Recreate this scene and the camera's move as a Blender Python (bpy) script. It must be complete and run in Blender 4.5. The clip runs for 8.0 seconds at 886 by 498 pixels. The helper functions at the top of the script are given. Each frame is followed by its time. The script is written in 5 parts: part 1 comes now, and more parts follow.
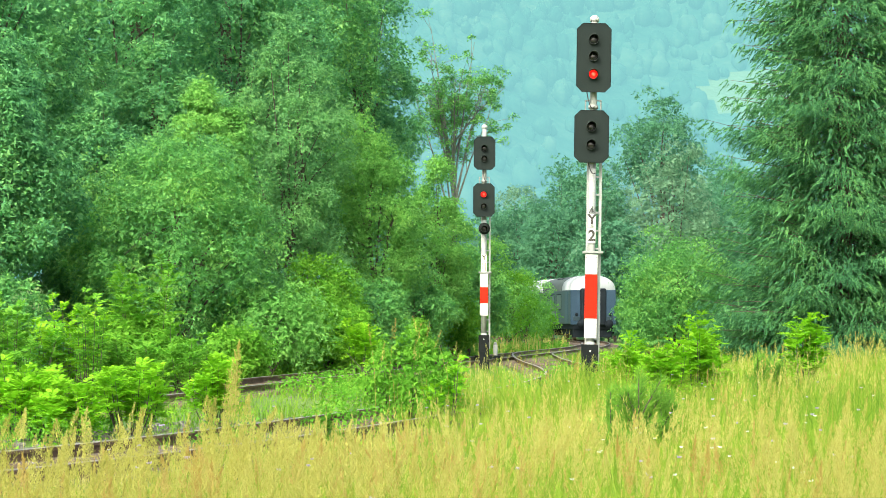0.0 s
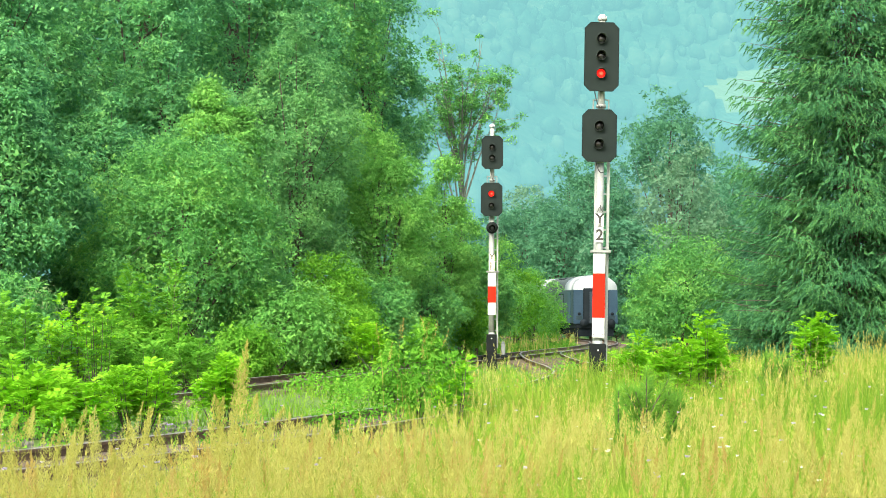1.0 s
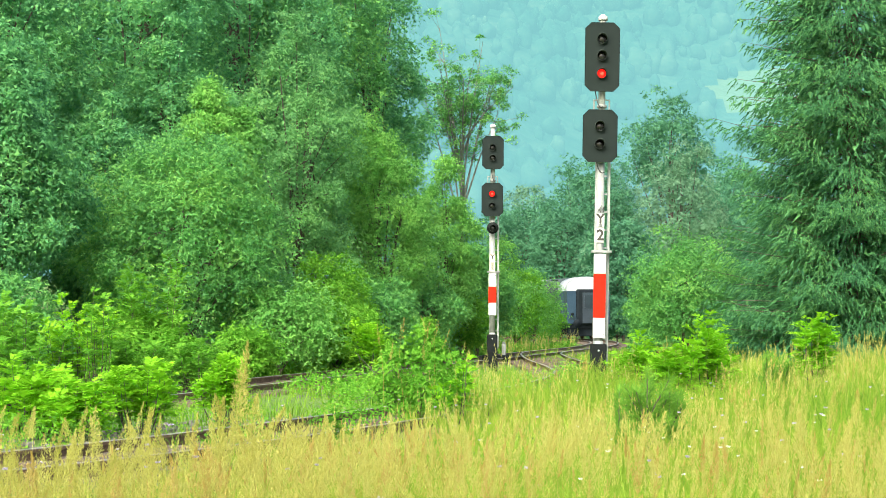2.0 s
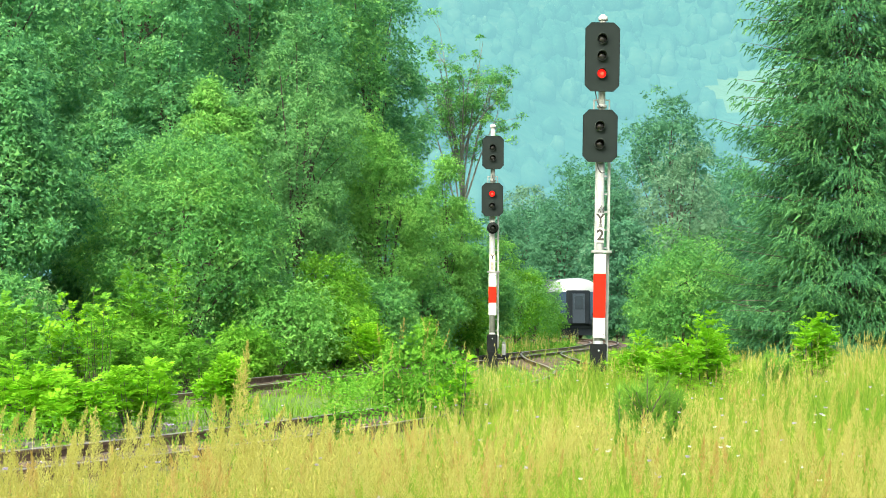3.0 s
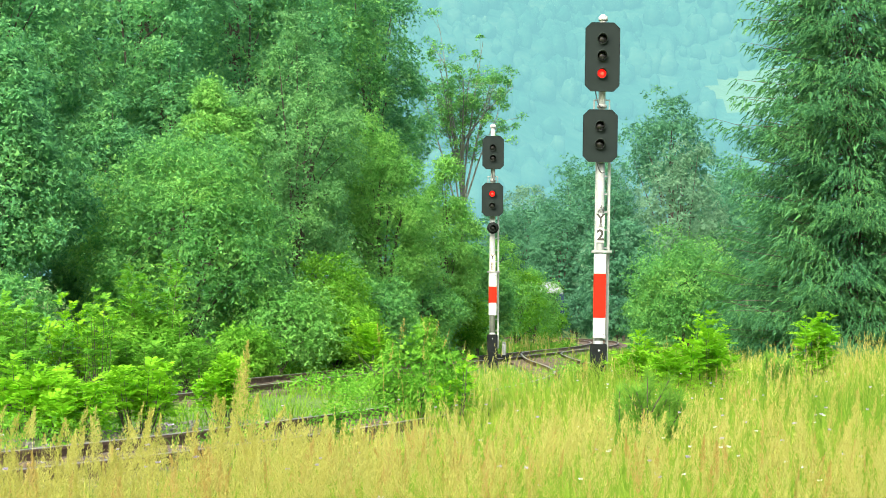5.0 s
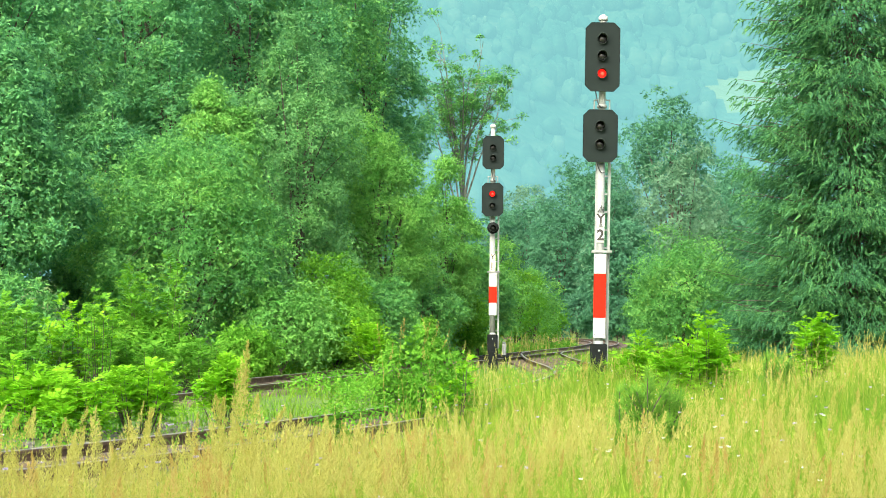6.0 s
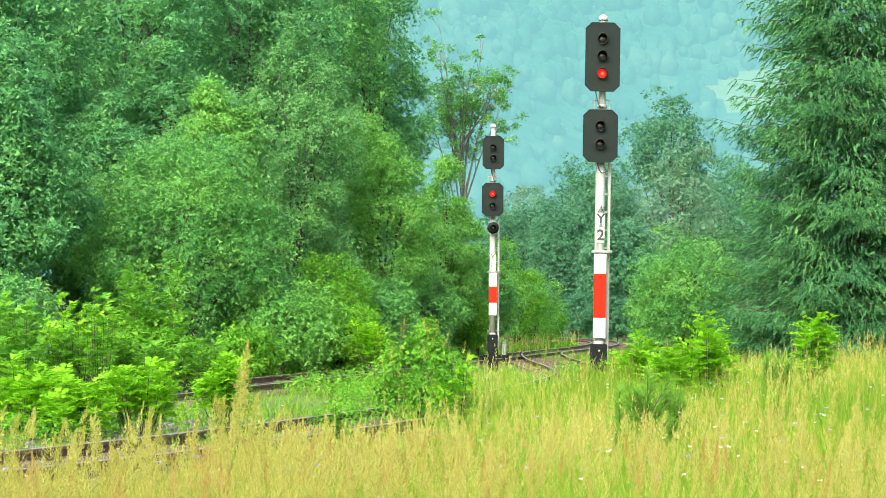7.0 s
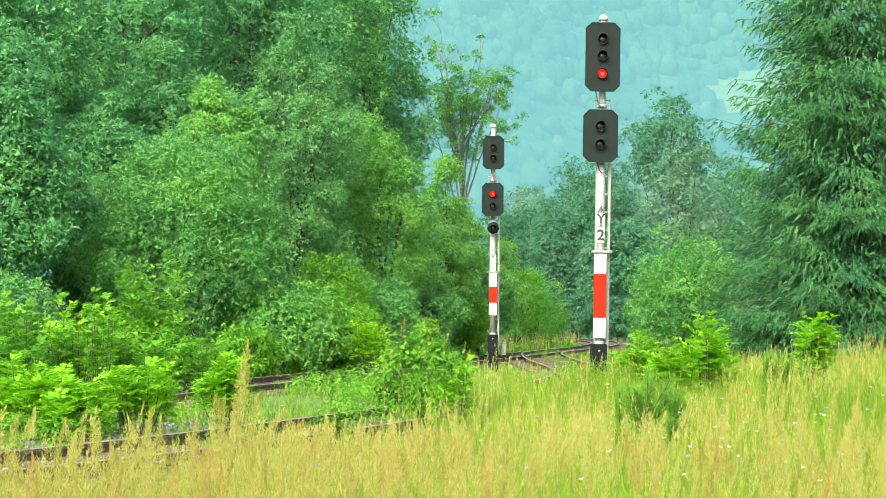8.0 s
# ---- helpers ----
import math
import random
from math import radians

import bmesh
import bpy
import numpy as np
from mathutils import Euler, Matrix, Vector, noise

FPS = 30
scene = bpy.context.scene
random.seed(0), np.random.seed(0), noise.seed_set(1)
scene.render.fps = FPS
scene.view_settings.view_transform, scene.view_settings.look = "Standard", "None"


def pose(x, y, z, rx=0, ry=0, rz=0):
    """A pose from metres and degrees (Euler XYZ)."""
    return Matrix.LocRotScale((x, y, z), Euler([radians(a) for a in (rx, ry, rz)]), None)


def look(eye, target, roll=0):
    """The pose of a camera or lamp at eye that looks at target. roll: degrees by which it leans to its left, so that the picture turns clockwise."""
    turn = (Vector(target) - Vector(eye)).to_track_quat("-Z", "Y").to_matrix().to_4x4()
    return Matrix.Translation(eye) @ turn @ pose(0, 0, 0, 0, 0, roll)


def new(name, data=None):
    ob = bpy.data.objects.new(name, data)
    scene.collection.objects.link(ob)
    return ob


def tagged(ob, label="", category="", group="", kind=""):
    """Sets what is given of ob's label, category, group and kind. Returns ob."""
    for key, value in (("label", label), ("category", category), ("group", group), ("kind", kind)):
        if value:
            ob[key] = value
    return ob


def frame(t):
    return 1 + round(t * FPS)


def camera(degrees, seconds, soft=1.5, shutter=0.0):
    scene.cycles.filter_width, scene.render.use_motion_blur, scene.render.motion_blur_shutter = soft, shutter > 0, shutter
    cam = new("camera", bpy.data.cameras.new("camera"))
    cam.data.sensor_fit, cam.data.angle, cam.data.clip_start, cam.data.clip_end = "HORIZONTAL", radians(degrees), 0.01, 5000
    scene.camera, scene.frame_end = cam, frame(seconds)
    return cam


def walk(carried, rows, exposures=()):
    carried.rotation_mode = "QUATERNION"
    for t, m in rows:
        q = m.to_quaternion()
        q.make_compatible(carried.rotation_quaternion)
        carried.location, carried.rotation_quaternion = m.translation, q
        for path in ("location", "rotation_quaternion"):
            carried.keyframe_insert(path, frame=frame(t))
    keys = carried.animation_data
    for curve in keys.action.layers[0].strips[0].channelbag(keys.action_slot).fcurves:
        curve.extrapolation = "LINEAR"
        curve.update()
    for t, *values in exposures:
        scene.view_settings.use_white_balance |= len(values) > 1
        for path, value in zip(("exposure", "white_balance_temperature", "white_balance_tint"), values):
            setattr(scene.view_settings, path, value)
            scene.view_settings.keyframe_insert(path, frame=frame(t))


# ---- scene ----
# the camera: a long lens on a tripod, swinging slightly left during the first second
cam = camera(28.0, 8.0, soft=0.9)
PITCH = 92.277
EYE = (0.0, 0.0, 1.27)
walk(cam, [(t, pose(*EYE, PITCH + up, 0, turn)) for t, turn, up in (
    (0.0, -0.273, 0.018), (0.25, -0.165, 0.008), (0.5, -0.082, -0.006), (0.75, -0.045, -0.006), (1.0, -0.022, -0.006), (1.5, -0.004, 0.0),
    (3.0, 0.0, 0.0), (5.5, 0.006, 0.0), (8.0, 0.014, 0.0))],
    exposures=[(0.0, 1.40, 6400, 2), (8.0, 1.40, 6400, 2)])

# ---- world and sun: bright overcast ----
world = bpy.data.worlds.new("overcast_sky")
scene.world = world
world.use_nodes = True
wn, wl = world.node_tree.nodes, world.node_tree.links
sky = wn.new("ShaderNodeTexSky")
sky.sky_type = "NISHITA"
sky.sun_disc = False
sky.sun_elevation = radians(41)
sky.sun_rotation = radians(204)
sky.air_density, sky.dust_density, sky.ozone_density = 1.0, 6.0, 0.6
back = wn["Background"]
back.inputs["Strength"].default_value = 0.15
wl.new(sky.outputs["Color"], back.inputs["Color"])
sun = new("sun", bpy.data.lights.new("sun", "SUN"))
sun.data.energy, sun.data.angle, sun.data.color = 1.9, radians(40), (1.0, 0.96, 0.88)
sun.matrix_basis = look((-22, -50, 48), (0, 0, 0))


# ---- materials ----
def material(name):
    m = bpy.data.materials.new(name)
    m.use_nodes = True
    return m, m.node_tree.nodes, m.node_tree.links, m.node_tree.nodes["Principled BSDF"]


def ramp_of(nodes, stops):
    r = nodes.new("ShaderNodeValToRGB")
    el = r.color_ramp.elements
    while len(el) < len(stops):
        el.new(0.5)
    for e, (p, c) in zip(el, stops):
        e.position, e.color = p, (*c, 1)
    return r


def surface(name, dark, light, scale=3.0, rough=0.7, metal=0.0, bump=0.2, fine=40.0, spec=0.5):
    """A worn surface: broad stains and fine grain, with relief."""
    m, n, l, b = material(name)
    tc = n.new("ShaderNodeTexCoord")
    big, small = n.new("ShaderNodeTexNoise"), n.new("ShaderNodeTexNoise")
    big.inputs["Scale"].default_value, small.inputs["Scale"].default_value = scale, fine
    big.inputs["Detail"].default_value, small.inputs["Detail"].default_value = 5, 3
    for k in (big, small):
        l.new(tc.outputs["Object"], k.inputs["Vector"])
    mix = n.new("ShaderNodeMath")
    mix.operation = "MULTIPLY_ADD"
    mix.inputs[1].default_value = 0.35
    l.new(small.outputs["Fac"], mix.inputs[0])
    half = n.new("ShaderNodeMath")
    half.operation = "MULTIPLY"
    half.inputs[1].default_value = 0.65
    l.new(big.outputs["Fac"], half.inputs[0])
    l.new(half.outputs[0], mix.inputs[2])
    r = ramp_of(n, [(0.32, dark), (0.66, light)])
    l.new(mix.outputs[0], r.inputs["Fac"])
    l.new(r.outputs["Color"], b.inputs["Base Color"])
    b.inputs["Roughness"].default_value, b.inputs["Metallic"].default_value = rough, metal
    b.inputs["Specular IOR Level"].default_value = spec
    if bump:
        bp = n.new("ShaderNodeBump")
        bp.inputs["Strength"].default_value, bp.inputs["Distance"].default_value = bump, 0.01
        l.new(mix.outputs[0], bp.inputs["Height"])
        l.new(bp.outputs["Normal"], b.inputs["Normal"])
    return m


def foliage(name, dark, mid, light, scale=0.7, through_leaf=0.35, rough=0.68):
    """Leaves: each its own shade, with broad drifts of colour, and light passing through."""
    m, n, l, b = material(name)
    geo, tc, big = n.new("ShaderNodeNewGeometry"), n.new("ShaderNodeTexCoord"), n.new("ShaderNodeTexNoise")
    big.inputs["Scale"].default_value, big.inputs["Detail"].default_value = scale, 3
    l.new(tc.outputs["Object"], big.inputs["Vector"])
    a = n.new("ShaderNodeMath")
    a.operation, a.inputs[1].default_value = "MULTIPLY", 0.32
    l.new(geo.outputs["Random Per Island"], a.inputs[0])
    s = n.new("ShaderNodeMath")
    s.operation, s.inputs[1].default_value = "MULTIPLY_ADD", 0.92
    l.new(big.outputs["Fac"], s.inputs[0])
    l.new(a.outputs[0], s.inputs[2])
    r = ramp_of(n, [(0.3, dark), (0.62, mid), (0.95, light)])
    l.new(s.outputs[0], r.inputs["Fac"])
    l.new(r.outputs["Color"], b.inputs["Base Color"])
    b.inputs["Roughness"].default_value = rough
    b.inputs["Specular IOR Level"].default_value = 0.15
    tr, mx = n.new("ShaderNodeBsdfTranslucent"), n.new("ShaderNodeMixShader")
    l.new(r.outputs["Color"], tr.inputs["Color"])
    mx.inputs["Fac"].default_value = through_leaf
    l.new(b.outputs["BSDF"], mx.inputs[1])
    l.new(tr.outputs["BSDF"], mx.inputs[2])
    l.new(mx.outputs["Shader"], n["Material Output"].inputs["Surface"])
    return m


def glowing(name, colour, strength):
    m, n, l, b = material(name)
    b.inputs["Base Color"].default_value = (*colour, 1)
    b.inputs["Emission Color"].default_value = (*colour, 1)
    b.inputs["Emission Strength"].default_value = strength
    b.inputs["Roughness"].default_value = 0.3
    return m


def distance(name, stops, scale, glow, haze_colour):
    """Far woods; the haze before them is an even emission added to their colour."""
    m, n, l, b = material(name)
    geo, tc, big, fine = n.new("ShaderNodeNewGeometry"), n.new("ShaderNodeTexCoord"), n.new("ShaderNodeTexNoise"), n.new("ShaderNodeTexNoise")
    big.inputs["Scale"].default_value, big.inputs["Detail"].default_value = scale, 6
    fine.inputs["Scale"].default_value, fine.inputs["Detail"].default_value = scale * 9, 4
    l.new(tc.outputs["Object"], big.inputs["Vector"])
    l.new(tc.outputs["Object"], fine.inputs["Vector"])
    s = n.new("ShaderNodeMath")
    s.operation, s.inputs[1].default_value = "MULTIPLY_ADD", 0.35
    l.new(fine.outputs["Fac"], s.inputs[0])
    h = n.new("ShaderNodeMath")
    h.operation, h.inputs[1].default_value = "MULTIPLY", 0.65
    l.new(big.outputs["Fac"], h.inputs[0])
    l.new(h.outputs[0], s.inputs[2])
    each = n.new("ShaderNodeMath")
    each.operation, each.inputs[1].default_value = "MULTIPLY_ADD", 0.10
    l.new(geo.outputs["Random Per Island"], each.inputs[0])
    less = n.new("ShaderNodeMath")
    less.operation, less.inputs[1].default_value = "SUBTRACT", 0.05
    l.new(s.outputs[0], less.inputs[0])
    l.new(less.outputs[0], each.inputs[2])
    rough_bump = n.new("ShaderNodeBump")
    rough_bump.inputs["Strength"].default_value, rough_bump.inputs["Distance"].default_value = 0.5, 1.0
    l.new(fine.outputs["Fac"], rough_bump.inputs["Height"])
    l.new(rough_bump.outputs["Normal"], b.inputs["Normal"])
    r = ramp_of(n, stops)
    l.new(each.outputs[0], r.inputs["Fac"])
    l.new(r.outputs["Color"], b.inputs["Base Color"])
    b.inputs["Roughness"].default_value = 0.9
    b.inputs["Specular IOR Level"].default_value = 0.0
    b.inputs["Emission Color"].default_value = (*haze_colour, 1)
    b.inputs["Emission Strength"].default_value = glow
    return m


STEEL_PAINT = surface("silver_mast_paint", (0.19, 0.205, 0.195), (0.34, 0.355, 0.335), 4, 0.6, 0.1, 0.1, spec=0.3)
LADDER_PAINT = surface("pale_ladder_paint", (0.30, 0.315, 0.30), (0.42, 0.43, 0.41), 4, 0.6, 0.1, 0.1, spec=0.3)
WHITE_ENAMEL = surface("white_enamel", (0.38, 0.40, 0.385), (0.47, 0.48, 0.465), 5, 0.5, 0, 0.05, spec=0.3)
RED_ENAMEL = surface("red_enamel", (0.46, 0.010, 0.002), (0.54, 0.017, 0.004), 5, 0.6, 0, 0.05, spec=0.12)
BLACK_PAINT = surface("black_paint", (0.005, 0.0065, 0.0065), (0.012, 0.015, 0.0145), 4, 0.85, 0, 0.15, spec=0.15)
PLATE_BLACK = surface("matt_black_plate", (0.009, 0.0145, 0.0135), (0.014, 0.021, 0.0195), 3, 0.85, 0, 0.06, spec=0.18)
VISOR = surface("weathered_visor_paint", (0.016, 0.022, 0.021), (0.034, 0.044, 0.041), 6, 0.6, 0, 0.1, spec=0.35)
LETTER_BLACK = surface("letter_black", (0.02, 0.018, 0.015), (0.04, 0.035, 0.03), 9, 0.6, 0, 0)
OLD_CREAM = surface("yellowed_plate", (0.55, 0.48, 0.33), (0.78, 0.74, 0.62), 9, 0.5, 0, 0.05)
CABLE = surface("cable_rubber", (0.02, 0.02, 0.02), (0.04, 0.04, 0.04), 9, 0.6, 0, 0)
DARK_LENS = surface("unlit_lens", (0.008, 0.009, 0.01), (0.02, 0.02, 0.022), 9, 0.12, 0, 0)
RED_LENS = glowing("lit_red_lens", (0.9, 0.008, 0.006), 0.55)
RED_CORE = glowing("lit_red_core", (1.0, 0.06, 0.03), 1.1)
RAIL_RUST = surface("rusty_rail", (0.075, 0.045, 0.03), (0.18, 0.115, 0.075), 5, 0.8, 0.1, 0.3, spec=0.3)
RAIL_TOP = surface("worn_rail_head", (0.20, 0.16, 0.13), (0.36, 0.32, 0.28), 6, 0.4, 0.6, 0.1)
SLEEPER = surface("weathered_sleeper", (0.05, 0.036, 0.027), (0.17, 0.125, 0.09), 4, 0.9, 0, 0.5)
STONE = surface("ballast_stone", (0.085, 0.08, 0.068), (0.21, 0.20, 0.17), 1.5, 0.9, 0, 0.4, 14)
CONCRETE = surface("pale_concrete", (0.22, 0.23, 0.22), (0.36, 0.37, 0.35), 4, 0.85, 0, 0.2)
SOIL = surface("ground_cover", (0.05, 0.10, 0.014), (0.14, 0.23, 0.035), 0.5, 0.95, 0, 0.5, 7)
BARK = surface("grey_brown_bark", (0.035, 0.028, 0.02), (0.12, 0.10, 0.08), 3, 0.9, 0, 0.5, 25)
PALE_BARK = surface("pale_bark", (0.10, 0.11, 0.095), (0.19, 0.20, 0.17), 3, 0.9, 0, 0.4, 25)
COACH_BLUE = surface("coach_blue_grey", (0.016, 0.038, 0.064), (0.03, 0.057, 0.09), 0.8, 0.45, 0, 0.03, 12, spec=0.25)
COACH_SIDE = surface("coach_side_blue_grey", (0.014, 0.028, 0.036), (0.025, 0.044, 0.054), 0.8, 0.45, 0, 0.03, 12, spec=0.25)
COACH_WHITE = surface("coach_white_roof", (0.26, 0.28, 0.285), (0.36, 0.38, 0.385), 0.7, 0.6, 0, 0.03, 9, spec=0.3)
COACH_DOOR = surface("coach_end_door", (0.012, 0.02, 0.032), (0.022, 0.034, 0.05), 0.8, 0.5, 0, 0.03, 12)
COACH_GREY = surface("coach_grey_roof", (0.035, 0.047, 0.044), (0.06, 0.074, 0.068), 0.7, 0.7, 0, 0.03, 9, spec=0.2)
COACH_DARK = surface("coach_underframe", (0.005, 0.008, 0.011), (0.012, 0.017, 0.022), 2, 0.85, 0, 0.2, spec=0.15)
COACH_GLASS = surface("coach_window_glass", (0.012, 0.018, 0.025), (0.022, 0.034, 0.045), 2, 0.3, 0, 0, spec=0.3)

LEAF_DEEP = foliage("alder_leaves", (0.06, 0.205, 0.098), (0.125, 0.345, 0.127), (0.25, 0.52, 0.15), 0.7, 0.46)
LEAF_MID = foliage("hazel_leaves", (0.075, 0.235, 0.085), (0.15, 0.385, 0.10), (0.29, 0.55, 0.12), 0.7, 0.5)
LEAF_GREY = foliage("sallow_leaves", (0.085, 0.24, 0.095), (0.155, 0.365, 0.125), (0.25, 0.49, 0.15), 0.7, 0.5)
LEAF_WILLOW = foliage("willow_leaves", (0.095, 0.28, 0.06), (0.18, 0.42, 0.09), (0.28, 0.55, 0.115), 0.7, 0.5)
LEAF_BRIGHT = foliage("young_ash_leaves", (0.13, 0.34, 0.012), (0.25, 0.55, 0.022), (0.40, 0.69, 0.04), 1.5, 0.5)
LEAF_WEED = foliage("weed_leaves", (0.065, 0.22, 0.016), (0.15, 0.38, 0.033), (0.27, 0.53, 0.055), 1.5, 0.48)
NEEDLES = foliage("spruce_needles", (0.034, 0.12, 0.06), (0.075, 0.225, 0.085), (0.16, 0.36, 0.10), 0.9, 0.35)
PINE = foliage("pine_needles", (0.09, 0.23, 0.025), (0.17, 0.36, 0.04), (0.26, 0.46, 0.06), 2, 0.35)
# valley leaves: haze mixed into the base colours, bluer and flatter in tone
LEAF_FAR = foliage("haze_tinted_leaves", (0.07, 0.205, 0.115), (0.095, 0.25, 0.135), (0.125, 0.30, 0.15), 0.25, 0.5)
LEAF_FARGREY = foliage("haze_tinted_willow_leaves", (0.125, 0.255, 0.15), (0.155, 0.29, 0.17), (0.19, 0.33, 0.19), 0.25, 0.5)
GRASS = foliage("meadow_grass_blades", (0.10, 0.21, 0.016), (0.21, 0.335, 0.03), (0.36, 0.44, 0.06), 0.35, 0.45)
GRASS_GREEN = foliage("green_grass_blades", (0.08, 0.19, 0.014), (0.17, 0.32, 0.028), (0.28, 0.42, 0.05), 0.6, 0.45)
PLUME = foliage("straw_grass_plumes", (0.32, 0.31, 0.06), (0.45, 0.43, 0.11), (0.58, 0.55, 0.19), 0.5, 0.45, 0.8)
RUSTY_PLUME = foliage("rusty_grass_plumes", (0.32, 0.22, 0.05), (0.42, 0.31, 0.09), (0.5, 0.41, 0.14), 0.8, 0.4, 0.8)
LILAC = foliage("lilac_petals", (0.4, 0.34, 0.5), (0.5, 0.44, 0.58), (0.6, 0.54, 0.66), 3, 0.3)
PETAL = foliage("white_petals", (0.66, 0.68, 0.62), (0.78, 0.80, 0.74), (0.85, 0.86, 0.82), 3, 0.3)
# haze over the hill is a blue-green glow of the surface, above dim colours
HILL = distance("wooded_hill_emitted_haze", [(0.30, (0.003, 0.013, 0.009)), (0.48, (0.010, 0.026, 0.016)), (0.66, (0.025, 0.042, 0.024))], 0.035, 0.335, (0.29, 0.66, 0.70))
HILL_MEADOW = distance("hill_meadow_emitted_haze", [(0.3, (0.03, 0.05, 0.03)), (0.7, (0.045, 0.07, 0.04))], 0.05, 0.335, (0.33, 0.66, 0.64))


# ---- mesh helpers ----
def part(name, bm, mat, parent=None, label="", smooth=False):
    me = bpy.data.meshes.new(name)
    if smooth:
        for f in bm.faces:
            f.smooth = True
    bm.to_mesh(me)
    bm.free()
    me.materials.append(mat)
    ob = new(name, me)
    ob.parent = parent
    return tagged(ob, label)


def cloud(name, verts, faces, mat, parent=None, label=""):
    """One mesh from arrays: verts (n, 3), faces (m, 4) or (m, 3)."""
    k = faces.shape[1]
    me = bpy.data.meshes.new(name)
    me.vertices.add(len(verts))
    me.vertices.foreach_set("co", np.ascontiguousarray(verts, dtype=np.float32).ravel())
    me.loops.add(faces.size)
    me.loops.foreach_set("vertex_index", np.ascontiguousarray(faces, dtype=np.int32).ravel())
    me.polygons.add(len(faces))
    me.polygons.foreach_set("loop_start", np.arange(0, faces.size, k, dtype=np.int32))
    me.update(calc_edges=True)
    me.materials.append(mat)
    ob = new(name, me)
    ob.parent = parent
    return tagged(ob, label)


def thing(name, m, label, category, group="", kind=""):
    ob = new(name)
    ob.empty_display_size = 0.2
    ob.matrix_basis = m
    return tagged(ob, label, category, group, kind)


def box(bm, x0, x1, y0, y1, z0, z1, bevel=0.0):
    r = bmesh.ops.create_cube(bm, size=1.0, matrix=Matrix.LocRotScale(((x0 + x1) / 2, (y0 + y1) / 2, (z0 + z1) / 2), None, (x1 - x0, y1 - y0, z1 - z0)))
    if bevel:
        edges = list({e for v in r["verts"] for e in v.link_edges})
        bmesh.ops.bevel(bm, geom=edges, offset=bevel, segments=2, affect="EDGES", profile=0.5)
    return bm


def tube(bm, a, b, r0, r1=None, sides=12, caps=True):
    """A tapered tube from a to b."""
    a, b = Vector(a), Vector(b)
    r1 = r0 if r1 is None else r1
    q = (b - a).to_track_quat("Z", "Y")
    rings = []
    for c, r in ((a, r0), (b, r1)):
        rings.append([bm.verts.new(c + q @ Vector((r * math.cos(2 * math.pi * i / sides), r * math.sin(2 * math.pi * i / sides), 0))) for i in range(sides)])
    for i in range(sides):
        j = (i + 1) % sides
        bm.faces.new((rings[0][i], rings[0][j], rings[1][j], rings[1][i]))
    if caps:
        bm.faces.new(rings[0][::-1])
        bm.faces.new(rings[1])
    return bm


def hose(bm, points, r, sides=6):
    """A round cable along points."""
    last = None
    pts = [Vector(p) for p in points]
    for i, p in enumerate(pts):
        d = (pts[min(i + 1, len(pts) - 1)] - pts[max(i - 1, 0)]).normalized()
        q = d.to_track_quat("Z", "Y")
        ring = [bm.verts.new(p + q @ Vector((r * math.cos(2 * math.pi * k / sides), r * math.sin(2 * math.pi * k / sides), 0))) for k in range(sides)]
        if last:
            for k in range(sides):
                bm.faces.new((last[k], last[(k + 1) % sides], ring[(k + 1) % sides], ring[k]))
        last = ring
    return bm


def spline(points, step):
    """Even points along a smooth curve through a few plan points."""
    p = [Vector(q) for q in points]
    p = [p[0] * 2 - p[1]] + p + [p[-1] * 2 - p[-2]]
    out = []
    for i in range(1, len(p) - 2):
        n = max(2, int((p[i + 1] - p[i]).length / step))
        for k in range(n):
            t = k / n
            out.append(0.5 * ((2 * p[i]) + (p[i + 1] - p[i - 1]) * t + (2 * p[i - 1] - 5 * p[i] + 4 * p[i + 1] - p[i + 2]) * t * t
                              + (3 * p[i] - p[i - 1] - 3 * p[i + 1] + p[i + 2]) * t ** 3))
    out.append(p[-2])
    return out


# ---- plan of the two tracks (centre lines, rail head at z = 0) ----
FAR_LINE = spline([(-20.0, -33.45), (-6.58, 25.0), (-0.84, 50.0), (4.90, 75.0), (7.1, 85.0), (8.8, 97.0), (9.42, 108.0), (8.74, 117.5), (7.6, 126.0), (5.75, 135.0), (2.2, 147.0), (-4.0, 161.0), (-14.0, 178.0), (-40.0, 208.0)], 0.5)
FAR_LINE = [p for p in FAR_LINE if p.y > 12]
NEAR_LINE = spline([(-9.5, 6.5), (-6.6, 11.6), (-3.5, 17.0), (-1.35, 22.2), (0.95, 29.5), (2.45, 36.0), (3.35, 42.0), (3.60, 48.0), (3.50, 55.0), (3.55, 62.0), (3.95, 70.0), (5.6, 78.0)], 0.5)
FAR_ARR = np.array([(p.x, p.y) for p in FAR_LINE])
NEAR_ARR = np.array([(p.x, p.y) for p in NEAR_LINE])


def off_track(x, y, line):
    """Metres from the centre line, for arrays; positive on the right of it."""
    lx = np.interp(y, line[:, 1], line[:, 0])
    return (x - lx) * 0.95


def lumps(x, y, s, seed):
    """Soft uneven ground, for arrays."""
    r = np.random.RandomState(seed)
    out = np.zeros_like(x, dtype=float)
    for k in range(6):
        a, f, ph = r.uniform(0, 6.28), s * r.uniform(0.5, 2.0), r.uniform(0, 6.28)
        out += np.sin((x * math.cos(a) + y * math.sin(a)) * f + ph) / 6
    return out


